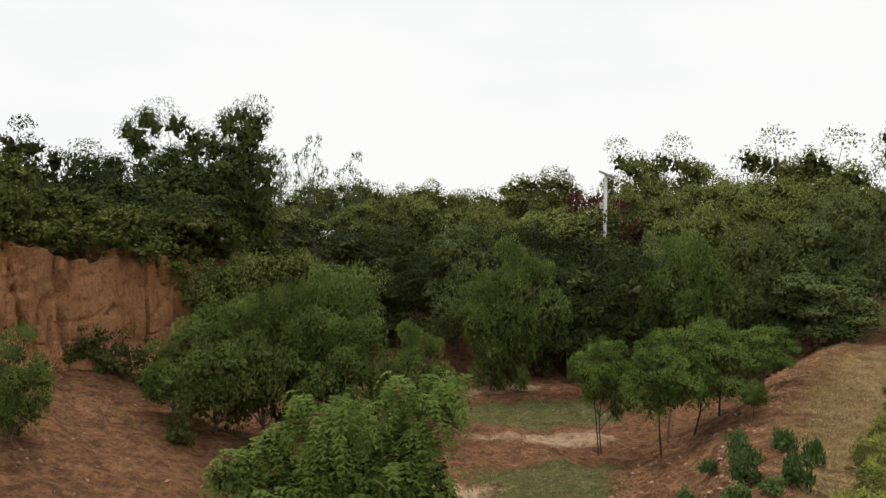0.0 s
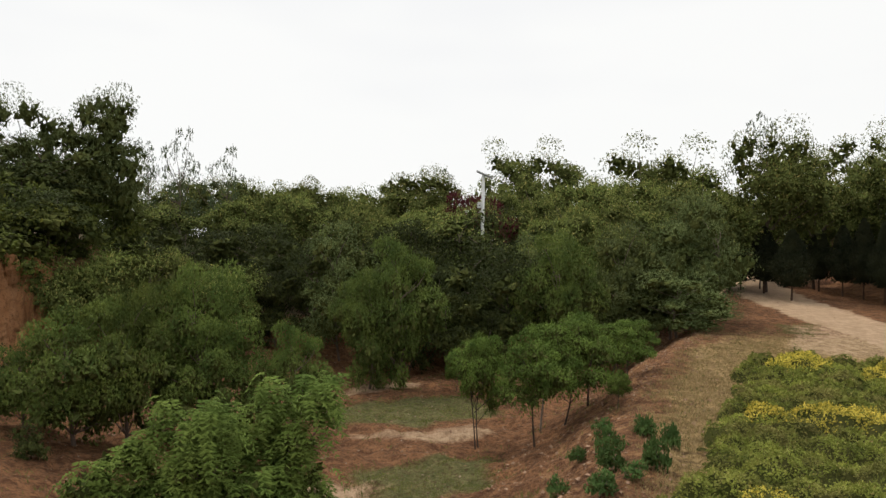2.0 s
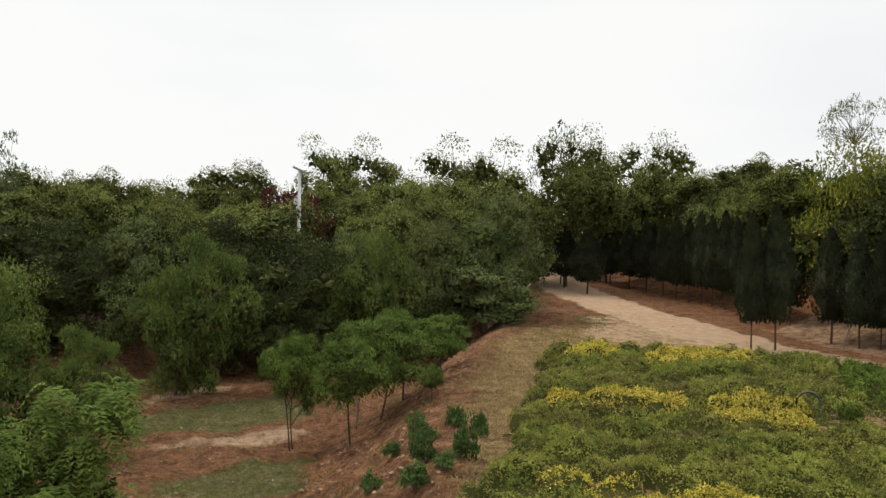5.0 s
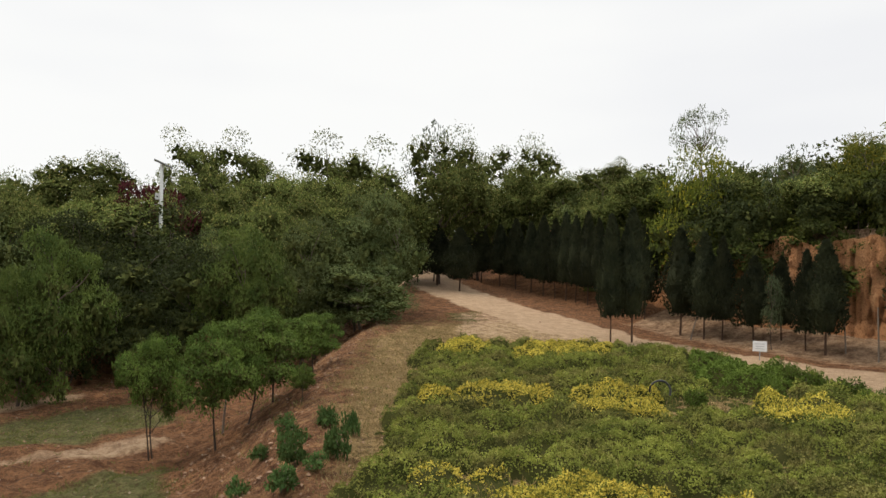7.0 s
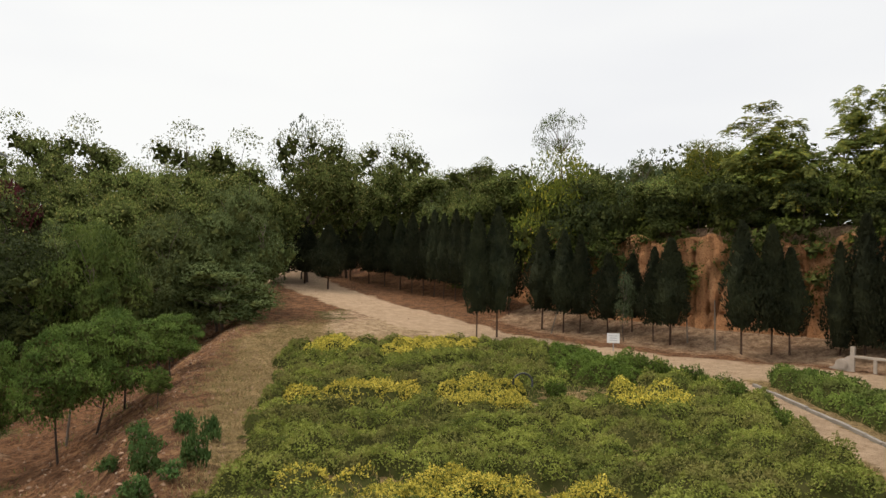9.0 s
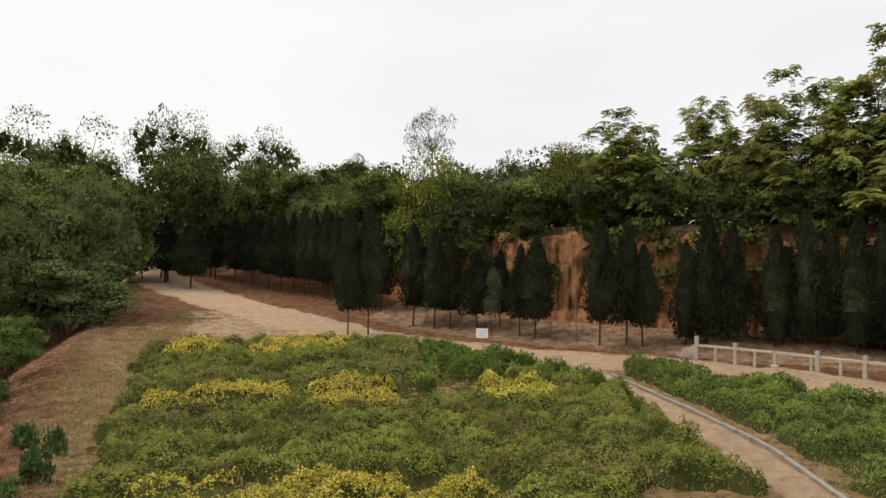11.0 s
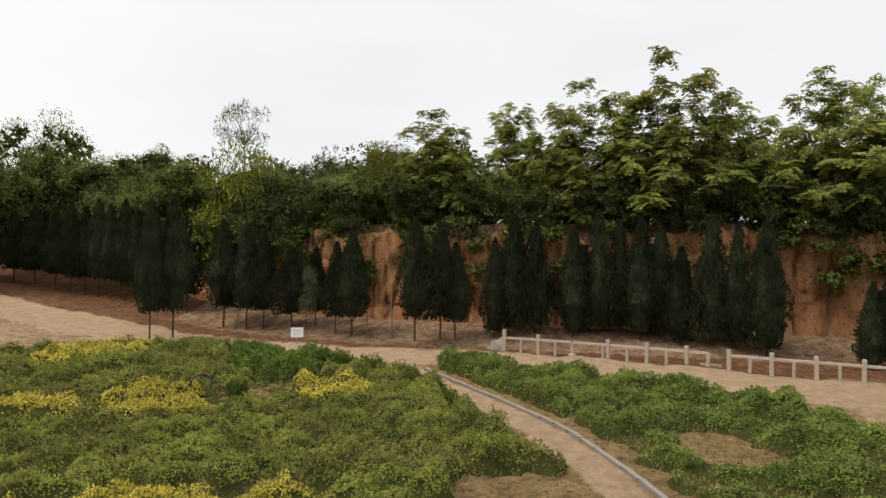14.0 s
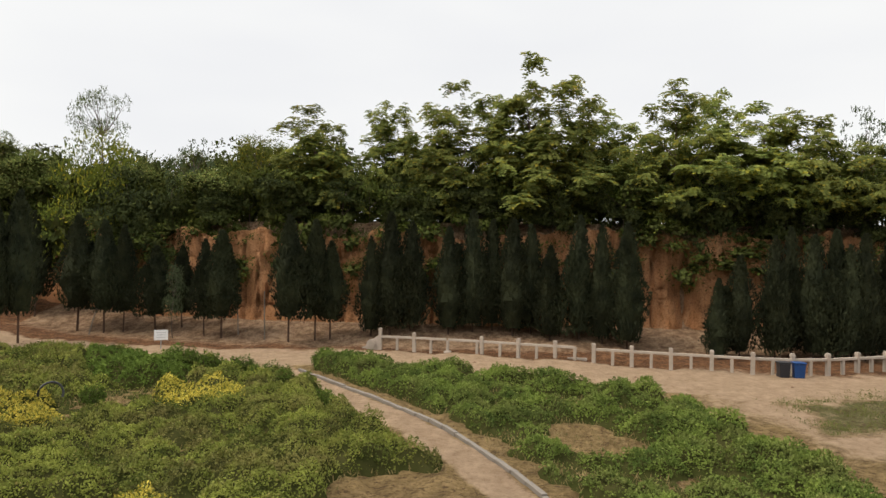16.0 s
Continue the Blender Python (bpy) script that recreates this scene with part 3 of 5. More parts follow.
    for i in range(stems):
        a = 6.283 * i / stems + 0.5
        base = np.array((math.cos(a), math.sin(a), 0)) * (0.0 if stems == 1 else 0.16 * trunk_h)
        crest = np.array((*(rng.normal(0, 0.06 * width, 2) + 2.5 * base[:2]), height * 0.72))
        main = limb(base - np.array((0, 0, 0.15)), crest, trunk_r, trunk_r * 0.3, 0.04, 7)
        paths.append(main)
        for c in C[rng.choice(clumps, limbs, replace=False)]:
            h = np.clip((c[2] - 0.45 * np.hypot(c[0], c[1])) / height, 0.18, 0.66)
            j = min(int(h / 0.72 * 6), 5)
            paths.append(limb(main[j, :3], c, trunk_r * (0.5 - 0.04 * j), 0.012, 0.08))
    tv, tf = tubes(paths, 6)
    part("trunk", mesh_of("trunk", tv, tf, True), bark, root)
    part("crown", mesh_of("crown", V, F), leaf, root)
    root["tall"], root["broad"] = height, width
    return root


def build_cypress(name, label, height, width, trunk_h, spires, n):
    """A narrow dark cypress: upright sprays packed round one or more spires, on a bare stem."""
    root = new(name)
    tagged(root, label, "tree")
    V, F, base = [], [], 0
    for i in range(spires):
        cx, cy = (0, 0) if i == 0 else rng.normal(0, 0.20 * width, 2)
        hh = height if i == 0 else height * rng.uniform(0.68, 0.93)
        m = n // spires
        u = rng.random(m) ** 0.8
        prof = (0.50 + 0.50 * np.clip(u / 0.24, 0, 1) ** 0.7) * np.minimum(1, ((1 - u) / 0.62)) ** 0.78 + 0.01
        a = rng.uniform(0, 6.283, m)
        lump = 0.72 + 0.46 * vnoise(a * 1.9 + 9 * i, u * 7, 3 + i + 7 * spires) + 0.12 * vnoise(a * 4.5, u * 22, 5 + i)
        rad = width * 0.5 * prof * lump * (0.5 + 0.5 * rng.random(m) ** 0.45) + 0.06 * (rng.random(m) < 0.10)
        z = trunk_h + (hh - trunk_h) * u * 0.97
        at = np.stack([cx + rad * np.cos(a), cy + rad * np.sin(a), z], 1)
        way = unit(np.stack([np.cos(a) * 0.42, np.sin(a) * 0.42, np.full(m, 1.0)], 1) + rng.normal(0, 0.28, (m, 3)))
        face = unit(np.stack([np.cos(a), np.sin(a), np.full(m, 0.2)], 1) + rng.normal(0, 0.5, (m, 3)))
        ll = rng.uniform(0.15, 0.30, m)
        v, f = leaf_quads(at, way, face, ll, ll * 0.46)
        V.append(v)
        F.append(f + base)
        base += len(v)
    V = np.concatenate(V)
    V[:, 2] *= height / V[:, 2].max()
    ha, hu = np.meshgrid(np.linspace(0, 2 * np.pi, 12, endpoint=False), np.linspace(0.02, 0.9, 12), indexing="ij")
    hr = 0.33 * width * (0.5 + 0.5 * np.clip(hu / 0.24, 0, 1)) * np.minimum(1, (1 - hu) / 0.62) ** 0.9 * (0.8 + 0.4 * vnoise(ha * 1.9, hu * 8, 5))
    hv = np.stack([hr * np.cos(ha), hr * np.sin(ha), trunk_h + 0.1 + (height - trunk_h) * hu], -1).reshape(-1, 3)
    hi_, hj = np.meshgrid(np.arange(12), np.arange(11), indexing="ij")
    F.append(base + np.stack([hi_ * 12 + hj, (hi_ + 1) % 12 * 12 + hj, (hi_ + 1) % 12 * 12 + hj + 1, hi_ * 12 + hj + 1], -1).reshape(-1, 4))
    V = np.concatenate([V, hv])
    tv, tf = tubes([limb((0, 0, -0.15), (0, 0, height * 0.8), 0.075, 0.02, 0.01, 6)], 7)
    part("trunk", mesh_of("trunk", tv, tf, True), BARK_RED, root)
    part("crown", mesh_of("crown", V, np.concatenate(F)), LEAF_CYPRESS, root)
    root["tall"], root["broad"] = height, width
    return root



def plant(kinds, places, group, sink=0.1, min_h=0.6, stretch=1.35, swell=1.0):
    """Sets copies of the kinds at places (x, y, top height, crown width)."""
    for x, y, top, width in places:
        g = float(ground(x, y))
        tall = max(top - g, min_h)
        misfit = [abs(math.log(tall / o["tall"])) for o in kinds]
        fitting = [o for o, q in zip(kinds, misfit) if q < min(misfit) + 0.3]
        ob = fitting[int(rng.integers(len(fitting)))]
        k = max(width * swell / ob["broad"], tall / ob["tall"] / stretch)
        drop = sink if sink < 0.5 else sink * rng.uniform(0.4, 1.8)
        m = pose(x, y, g - drop, 0, 0, rng.uniform(0, 360)) @ Matrix.Diagonal((k, k, (tall + sink) / ob["tall"], 1))
        c = copy_thing(ob, m)
        tagged(c, group=group)


def retire(kinds):
    """Removes the patterns from which copies were made."""
    for ob in kinds:
        for o in (*ob.children_recursive, ob):
            bpy.data.objects.remove(o)


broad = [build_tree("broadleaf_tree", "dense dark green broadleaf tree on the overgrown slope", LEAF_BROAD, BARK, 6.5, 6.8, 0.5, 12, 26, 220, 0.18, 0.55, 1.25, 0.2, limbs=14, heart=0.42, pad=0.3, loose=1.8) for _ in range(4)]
ridge = [build_tree("ridge_tree", "tall light-topped broadleaf tree on the wooded ridge", LEAF_RIDGE, BARK, 7.5 if k else 11.0, 6.6 if k else 7.5, 2.6 if k else 4.6, 16, 46, 175, 0.17, 0.6, 1.15, 0.05, limbs=26, trunk_r=0.12, heart=0.44, pad=0.2, loose=1.25, flat=0.72, airy=0.82) for k in (0, 0, 1, 1)]
feather = [build_tree("locust_tree", "feathery mid-green locust tree with fine drooping foliage", LEAF_FEATHER, BARK, 6.5, 6.2, 1.4, 12, 42, 190, 0.15, 0.46, 1.05, 0.25, limbs=22, heart=0.46, pad=0.25, loose=1.35, flat=0.62, airy=0.84) for _ in range(3)]
round_trees = [build_tree("round_tree", "rounded bright green tree with dense fine foliage", LEAF_BRIGHT, BARK, 5.5, 5.2, 0.3, 10, 28, 340, 0.14, 0.52, 0.86, 0.1, limbs=18, heart=0.6) for _ in range(2)]
saplings = [build_tree("young_tree", "young umbrella-crowned green tree on thin reddish stems", LEAF_YOUNG, BARK_DARK, 5.0, 4.4, 2.4, 9, 26, 310, 0.14, 0.45, 0.66, 0.3, stems=k, trunk_r=0.055, limbs=9, heart=0.62) for k in (1, 2, 1)]
top_tuft = build_tree("sparse_tree", "slender tree with one airy tuft of leaves above the others", LEAF_FEATHER, BARK, 10.2, 4.2, 8.0, 8, 26, 70, 0.14, 0.36, 0.48, 0.05, limbs=20, heart=0, pad=0.2, loose=1.1)
pale_shrub = build_tree("pale_shrub", "pale grey-green shrub leaning out from the cliff foot", LEAF_THIN, BARK, 4.0, 3.0, 1.6, 6, 34, 40, 0.2, 0.4, 0.42, 0.25, heart=0, trunk_r=0.05, limbs=10, category="shrub")
thin_trees = [build_tree("sparse_tree", "thin tree with sparse pale foliage against the sky", LEAF_THIN, BARK, 9.0, 5.0, 3.5, 8, 40, 30, 0.19, 0.5, 0.42, 0.1, limbs=26, heart=0) for _ in range(2)]
ailanthus = [build_tree("tree_of_heaven", "tall tree with long drooping pinnate leaves on the cliff top", LEAF_AILAN, BARK, 8.5, 7.0, 0.8, 12, 80, 16, 0.70, 0.56, 0.9, 0.6, limbs=16, fronds=True, heart=0, pairs=5, loose=1.15) for _ in range(4)]
yellow_trees = [build_tree("yellowing_tree", "tree with yellow-green foliage on the cliff top", LEAF_YELLOWISH, BARK, 6.5, 6.0, 0.6, 9, 32, 180, 0.20, 0.5, 1.15, heart=0.42, pad=0.25, loose=1.4, flat=0.66, airy=0.62)]
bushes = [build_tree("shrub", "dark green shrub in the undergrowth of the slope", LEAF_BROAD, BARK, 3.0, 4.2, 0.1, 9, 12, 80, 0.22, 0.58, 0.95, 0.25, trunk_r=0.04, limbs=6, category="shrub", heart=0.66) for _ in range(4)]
edge_bushes = [build_tree("edge_shrub", "green shrub overhanging the ragged edge of the clay cliff", LEAF_EDGE, BARK, 3.0, 4.2, 0.1, 8, 11, 84, 0.20, 0.58, 0.95, 0.3, trunk_r=0.04, limbs=3, category="shrub", heart=0.4, pad=0.2) for _ in range(3)]
cypresses = [build_cypress("cypress_tree", "dark narrow cypress on a bare reddish trunk", 7.0, 2.5, 1.3, k, 4000) for k in (1, 2)]
low_cypresses = [build_cypress("cypress_tree", "dark narrow cypress with foliage down to the fence", 7.0, 2.5, 0.35, k, 4200) for k in (1, 2, 3)]
lush = build_tree("lush_tree", "lush bright green tree with drooping pointed leaves", LEAF_LUSH, BARK, 5.0, 4.0, 0.9, 9, 80, 30, 0.46, 0.32, 0.50, 0.8, limbs=16, trunk_r=0.08, fronds=True, pairs=6, heart=0.5, loose=1.12)
big_leaf = [build_tree("big_leaf_shrub", "low shrub with broad blue-green leaves on the slope", LEAF_SHRUB, BARK_PALE, 1.1, 1.2, 0.05, 5, 18, 26, 0.15, 0.6, 0.2, 0.2, trunk_r=0.018, limbs=6, category="shrub") for _ in range(2)]
plum = build_tree("plum_tree", "dark red plum-leaved tree beside the lamp", LEAF_PLUM, BARK, 5.0, 4.0, 0.8, 6, 36, 60, 0.22, 0.6, 0.6)


plant(broad, [
    (-23.9, 39.3, 12.3, 6.3), (-22.8, 44.5, 11.9, 6.0), (-20.2, 34.6, 8.2, 4.8), (-19.1, 39.6, 9.7, 6.7),
    (-17.1, 43.8, 10.2, 9.8), (-14.8, 41.4, 8.3, 7.1), (-16.2, 37.7, 6.4, 5.6),
    (-10.3, 57.1, 8.2, 9.3),
    (-4.2, 55.8, 7.3, 8.5), (-13.0, 48.3, 6.1, 7.2), (-8.9, 49.2, 5.4, 6.4), (-4.0, 47.8, 4.7, 5.8),
    (14.2, 56.2, 8.9, 10.7), (7.1, 53.5, 7.6, 8.7), (10.1, 49.0, 6.5, 10.4),
    (-0.6, 50.0, 6.0, 6.0), (8.2, 45.3, 4.2, 6.3), (12.2, 46.4, 5.0, 5.4), (5.6, 44.6, 2.7, 4.7), (10.8, 43.7, 1.5, 4.0),
], "trees on the back slope", stretch=1.0)
plant(ridge, [
    (-9.5, 71.4, 12.6, 9.8), (-2.7, 74.0, 12.7, 9.5), (2.7, 76.0, 12.2, 6.7), (9.7, 71.3, 14.0, 9.8), (-15.2, 60.1, 10.7, 10.0),
    (9.0, 71.6, 13.8, 11.6), (11.5, 59.1, 9.6, 11.6), (20.5, 75.5, 17.8, 6.9), (25.4, 74.0, 17.7, 8.1),
    (32.8, 68.8, 17.5, 7.9), (36.1, 64.9, 16.8, 8.3), (16.6, 65.0, 12.6, 7.0), (19.6, 63.0, 12.0, 6.0), (41.0, 59.5, 18.1, 9.3), (48.2, 62.4, 16.6, 5.4), (55.3, 64.0, 19.2, 7.1),
    (20.5, 56.6, 10.2, 5.3), (52.4, 46.9, 14.6, 6.7), (54.2, 54.9, 14.1, 8.0), (49.3, 40.3, 12.7, 5.6),
    (55.0, 61.2, 12.4, 9.9), (62.5, 80.4, 13.3, 10.6), (50.1, 46.2, 11.4, 7.1), (33.4, 58.8, 12.1, 7.1),
    (29.3, 63.8, 13.2, 7.9), (47.8, 29.8, 11.6, 5.8), (49.6, 26.6, 12.5, 5.8), (51.3, 23.2, 13.6, 6.7),
    (45.0, 22.4, 10.7, 6.0), (35.2, 60.8, 13.4, 6.7),
], "trees on the back slope", stretch=1.0)
plant(feather, [
    (-18.3, 46.5, 14.6, 6.8), (-14.4, 47.9, 15.4, 3.0), (-16.4, 46.2, 12.9, 9.1), (25.6, 43.3, 9.6, 5.2),
    (21.1, 45.6, 7.5, 6.0), (22.5, 41.6, 4.3, 7.6), (19.2, 44.2, 4.6, 5.8), (24.5, 46.2, 7.7, 7.9),
    (15.8, 47.7, 6.7, 5.2), (1.3, 46.0, 7.1, 4.4), (29.2, 52.4, 10.2, 5.8),
    (56.0, 64.1, 13.1, 8.8), (50.9, 48.8, 12.1, 8.4), (64.7, 85.6, 12.4, 12.9),
], "locust trees")
plant(round_trees, [
    (-5.1, 30.6, 4.6, 5.2), (-7.3, 29.1, 3.8, 4.3), (-8.9, 28.1, 3.2, 5.0), (-0.9, 29.0, 2.3, 3.3),
    (4.6, 40.0, 6.0, 5.0), (2.8, 39.6, 4.2, 3.4), (14.9, 43.5, 6.6, 4.6),
    (-12.5, 20.5, 2.8, 2.5), (-11.0, 29.0, 1.8, 3.0), (-4.6, 29.6, 2.5, 4.6),
], "round trees in the gully", swell=1.02)
plant(saplings, [
    (8.0, 25.2, 2.5, 3.3), (9.6, 26.7, 2.9, 3.8), (11.4, 28.6, 2.7, 4.0), (13.9, 30.5, 2.3, 2.9), (6.3, 27.4, 1.9, 2.4), (8.5, 36.5, 1.0, 2.7), (10.6, 23.8, 1.1, 1.2), (7.6, 39.0, -0.3, 1.4),
], "young trees in the gully", stretch=1.6)
plant([top_tuft], [(48.0, 33.8, 17.4, 4.5)], "sparse trees on the skyline", stretch=1.8)
plant(thin_trees, [
    (-12.9, 64.7, 15.8, 5.0), (-8.8, 65.4, 14.4, 4.8), (-14.8, 62.3, 14.2, 3.6), (12.7, 73.9, 14.2, 4.8), (42.2, 62.3, 19.4, 4.2), (45.8, 25.5, 12.8, 3.8), (50.8, -19.4, 15.3, 4.8),
], "sparse trees on the skyline", stretch=1.8)
plant(ailanthus, [
    (45.6, 16.1, 14.8, 6.4), (48.0, 11.8, 15.5, 5.6), (47.8, 7.7, 16.5, 6.4), (45.7, 3.7, 15.2, 6.3), (45.8, 1.4, 17.4, 7.9),
    (48.4, -1.1, 16.4, 5.5), (45.6, -6.6, 15.8, 6.3), (49.6, -9.4, 16.0, 5.3), (45.6, -11.6, 14.5, 7.0), (45.6, -14.2, 14.1, 6.5),
    (45.6, -10.2, 12.8, 8.1), (45.6, 7.1, 13.6, 6.1), (45.6, 15.9, 12.8, 6.6), (45.6, 1.3, 13.5, 8.1), (49.2, 12.1, 13.9, 6.6),
    (50.4, -3.6, 14.7, 6.6), (45.6, -4.3, 10.8, 6.9), (45.6, -13.1, 11.5, 6.1), (45.6, -17.4, 12.1, 6.8),
], "trees on the cliff top", stretch=1.25)
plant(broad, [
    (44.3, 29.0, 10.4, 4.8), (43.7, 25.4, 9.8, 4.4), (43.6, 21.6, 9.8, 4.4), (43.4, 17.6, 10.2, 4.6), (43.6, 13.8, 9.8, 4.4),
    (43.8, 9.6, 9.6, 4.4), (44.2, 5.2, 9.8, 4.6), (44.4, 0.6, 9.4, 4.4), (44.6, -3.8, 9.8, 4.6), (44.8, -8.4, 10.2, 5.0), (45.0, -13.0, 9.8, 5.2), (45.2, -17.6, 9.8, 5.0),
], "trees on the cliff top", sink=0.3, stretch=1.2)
plant(yellow_trees, [
    (45.5, 32.4, 13.3, 7.0), (46.6, 20.6, 13.0, 5.6), (46.2, -15.6, 11.6, 5.0),
], "trees on the cliff top")


def along(line, lo, hi, gap, off, wander, top, spread):
    """Places beside a line, at a distance off to its right, with tops above the ground there."""
    P = np.array(line, float)
    cum = np.concatenate([[0], np.cumsum(np.hypot(*np.diff(P, axis=0).T))])
    out, u = [], lo
    while u < hi:
        x, y = np.interp(u, cum, P[:, 0]), np.interp(u, cum, P[:, 1])
        x2, y2 = np.interp(u + 0.5, cum, P[:, 0]), np.interp(u + 0.5, cum, P[:, 1])
        d = math.hypot(x2 - x, y2 - y)
        o = off + rng.uniform(-wander, wander)
        x, y = x + (y2 - y) / d * o, y - (x2 - x) / d * o
        out.append((x, y, float(ground(x, y)) + top * rng.uniform(0.7, 1.25), spread * rng.uniform(0.8, 1.3)))
        u += gap * rng.uniform(0.7, 1.3)
    return out


plant(edge_bushes, along(CLIFF_EAST, 38, 150, 2.0, 1.3, 0.3, 1.8, 5.0), "shrubs along the cliff edge", 0.95)
plant(edge_bushes, along(CLIFF_EAST, 38, 125, 4.4, 9.5, 1.0, 5.4, 6.8), "shrubs along the cliff edge", stretch=1.2)
plant(edge_bushes, along(CLIFF_EAST, 38, 118, 2.0, 3.0, 0.5, 3.4, 4.6), "shrubs along the cliff edge", 0.85, stretch=1.1)
plant(edge_bushes, along(CLIFF_EAST, 38, 140, 3.8, 5.6, 0.8, 4.0, 4.6), "shrubs along the cliff edge")
plant(edge_bushes, along(CLIFF_WEST, 14, 50, 2.6, -0.5, 0.5, 1.1, 2.4), "shrubs along the cliff edge", 1.7)
plant(edge_bushes, along(CLIFF_WEST, 14, 60, 2.0, -1.8, 0.2, 2.2, 5.2), "shrubs along the cliff edge", 1.0)
plant(edge_bushes, along(CLIFF_WEST, 14, 60, 2.6, -4.8, 0.8, 3.2, 4.4), "shrubs along the cliff edge")


def undergrowth():
    """Shrubs scattered over the slope behind the gully, thinner near its floor."""
    out = []
    for _ in range(2400):
        x, y = rng.uniform(-22, 50), rng.uniform(36, 84)
        b, s, e, w = -float(side_of(x, y, TOE)), float(side_of(x, y, RIM)), float(side_of(x, y, CLIFF_EAST)), -float(side_of(x, y, CLIFF_WEST))
        if b < 3.5 or s > -2.5 or e > -1 or -2 < w < 2 or abs(float(side_of(x, y, ROAD))) < 4:
            continue
        if all((x - q[0]) ** 2 + (y - q[1]) ** 2 > 4.6 ** 2 for q in out):
            out.append((x, y, float(ground(x, y)) + rng.uniform(1.8, 3.6), rng.uniform(3.6, 5.0)))
    return out


plant(bushes, undergrowth(), "undergrowth of the back slope")
plant(cypresses, [
    (32.3, 28.7, 7.8, 1.6), (33.5, 28.1, 8.2, 2.0), (39.3, 29.0, 7.2, 2.3), (38.7, 26.8, 6.9, 1.9), (38.8, 25.6, 6.6, 1.5), (38.9, 23.6, 5.4, 1.9), (39.4, 22.2, 5.4, 1.5),
    (38.3, 20.2, 5.8, 1.4), (38.0, 19.0, 6.3, 2.1), (37.5, 14.8, 7.2, 1.9), (38.4, 13.6, 7.0, 1.7), (38.7, 12.8, 5.8, 1.7),
], "row of cypresses", stretch=2.4, swell=1.1)
plant(low_cypresses, [
    (39.2, 10.6, 6.1, 1.5), (39.6, 9.6, 7.5, 2.0), (40.2, 8.5, 7.0, 2.1), (40.0, 6.3, 6.7, 1.7), (40.6, 5.0, 7.7, 1.9), (41.0, 3.9, 7.2, 1.6),
    (40.4, 2.7, 7.2, 2.0), (40.8, 1.7, 6.9, 1.8), (40.0, 0.6, 5.7, 1.6), (40.3, -1.0, 7.4, 1.8), (40.0, -2.2, 6.9, 1.7), (39.5, -3.5, 7.0, 1.9),
    (37.8, -7.8, 4.1, 1.2), (38.2, -8.9, 5.3, 1.7), (38.6, -10.7, 6.3, 1.7), (39.4, -11.7, 6.8, 1.5), (38.8, -12.6, 6.4, 1.9), (39.2, -13.8, 6.7, 1.6),
    (38.7, -14.3, 5.9, 1.6), (39.0, -15.1, 6.5, 1.8), (39.5, -16.5, 6.4, 2.0), (40.0, -18.1, 6.6, 2.1), (40.5, -19.6, 6.6, 2.2),
], "row of cypresses", stretch=2.4, swell=1.12)
plant(cypresses, [
    (40.0, 58.4, 8.2, 3.0), (39.3, 53.6, 7.8, 2.8), (39.4, 61.1, 6.8, 2.3), (47.1, 60.3, 8.3, 2.6), (47.3, 57.4, 8.5, 2.4), (46.9, 54.4, 9.0, 2.3),
    (46.5, 51.6, 8.6, 2.1), (45.7, 49.0, 9.1, 2.0), (45.3, 47.0, 8.7, 2.0), (44.7, 45.0, 9.2, 1.9), (44.4, 43.5, 8.8, 1.8), (44.0, 41.7, 9.1, 1.8),
    (43.6, 40.1, 8.4, 1.7), (49.0, 64.5, 8.6, 2.6), (51.5, 69.5, 8.8, 2.8), (43.2, 38.2, 8.4, 1.8), (42.3, 36.0, 8.0, 1.8), (41.6, 33.8, 7.6, 1.8),
], "cypresses along the road", stretch=2.4, swell=1.12)
plant([lush], [(-1.1, 15.7, 2.45, 3.8), (-2.75, 14.4, 2.25, 3.4)], "trees in the gully")
plant(big_leaf, [(x, y, float(ground(x, y)) + h, w) for x, y, h, w in (
    (8.0, 18.4, 0.75, 0.85), (7.3, 16.5, 0.65, 0.8), (8.2, 15.9, 0.80, 0.75), (9.4, 19.2, 0.6, 0.8), (6.3, 14.9, 0.65, 0.85), (7.3, 19.0, 0.5, 0.6),
    (5.9, 16.6, 0.5, 0.6), (9.4, 17.7, 0.7, 0.6), (8.6, 20.4, 0.5, 0.6), (7.2, 15.2, 0.45, 0.6))], "big-leaved shrubs on the slope", 0.05, 0.4)
plant(ridge, [(36, 71, 13.2, 7.5), (40.5, 67, 12.8, 7), (45, 69, 13, 7.5), (31, 73, 14, 8), (49, 75, 13, 8), (34, 62, 9.5, 5.5), (27, 68, 13.2, 7.5), (-13.5, 70, 12.2, 7), (-8, 73, 12.3, 7), (-4.5, 71, 12.0, 7), (0.5, 73, 11.8, 7), (4.5, 72, 11.4, 6.5), (-1.5, 66, 10.6, 7), (4, 65, 10.0, 7), (-7.5, 64, 10.6, 7), (6.8, 60, 8.8, 6.5),
              (9.5, 63.5, 9.4, 6), (20, 55, 9.0, 7), (24, 57, 10.4, 7), (28, 59, 11.2, 7), (24, 63, 12.5, 7), (31, 63, 12.6, 7), (17.5, 51.5, 6.6, 6), (33.5, 66, 13.5, 7), (-11.5, 41, 5.4, 5.5), (-12.8, 39, 4.6, 4.5), (-9.5, 44, 5.2, 6), (-6, 45.5, 4.2, 5.5)], "trees on the back slope", stretch=1.0)
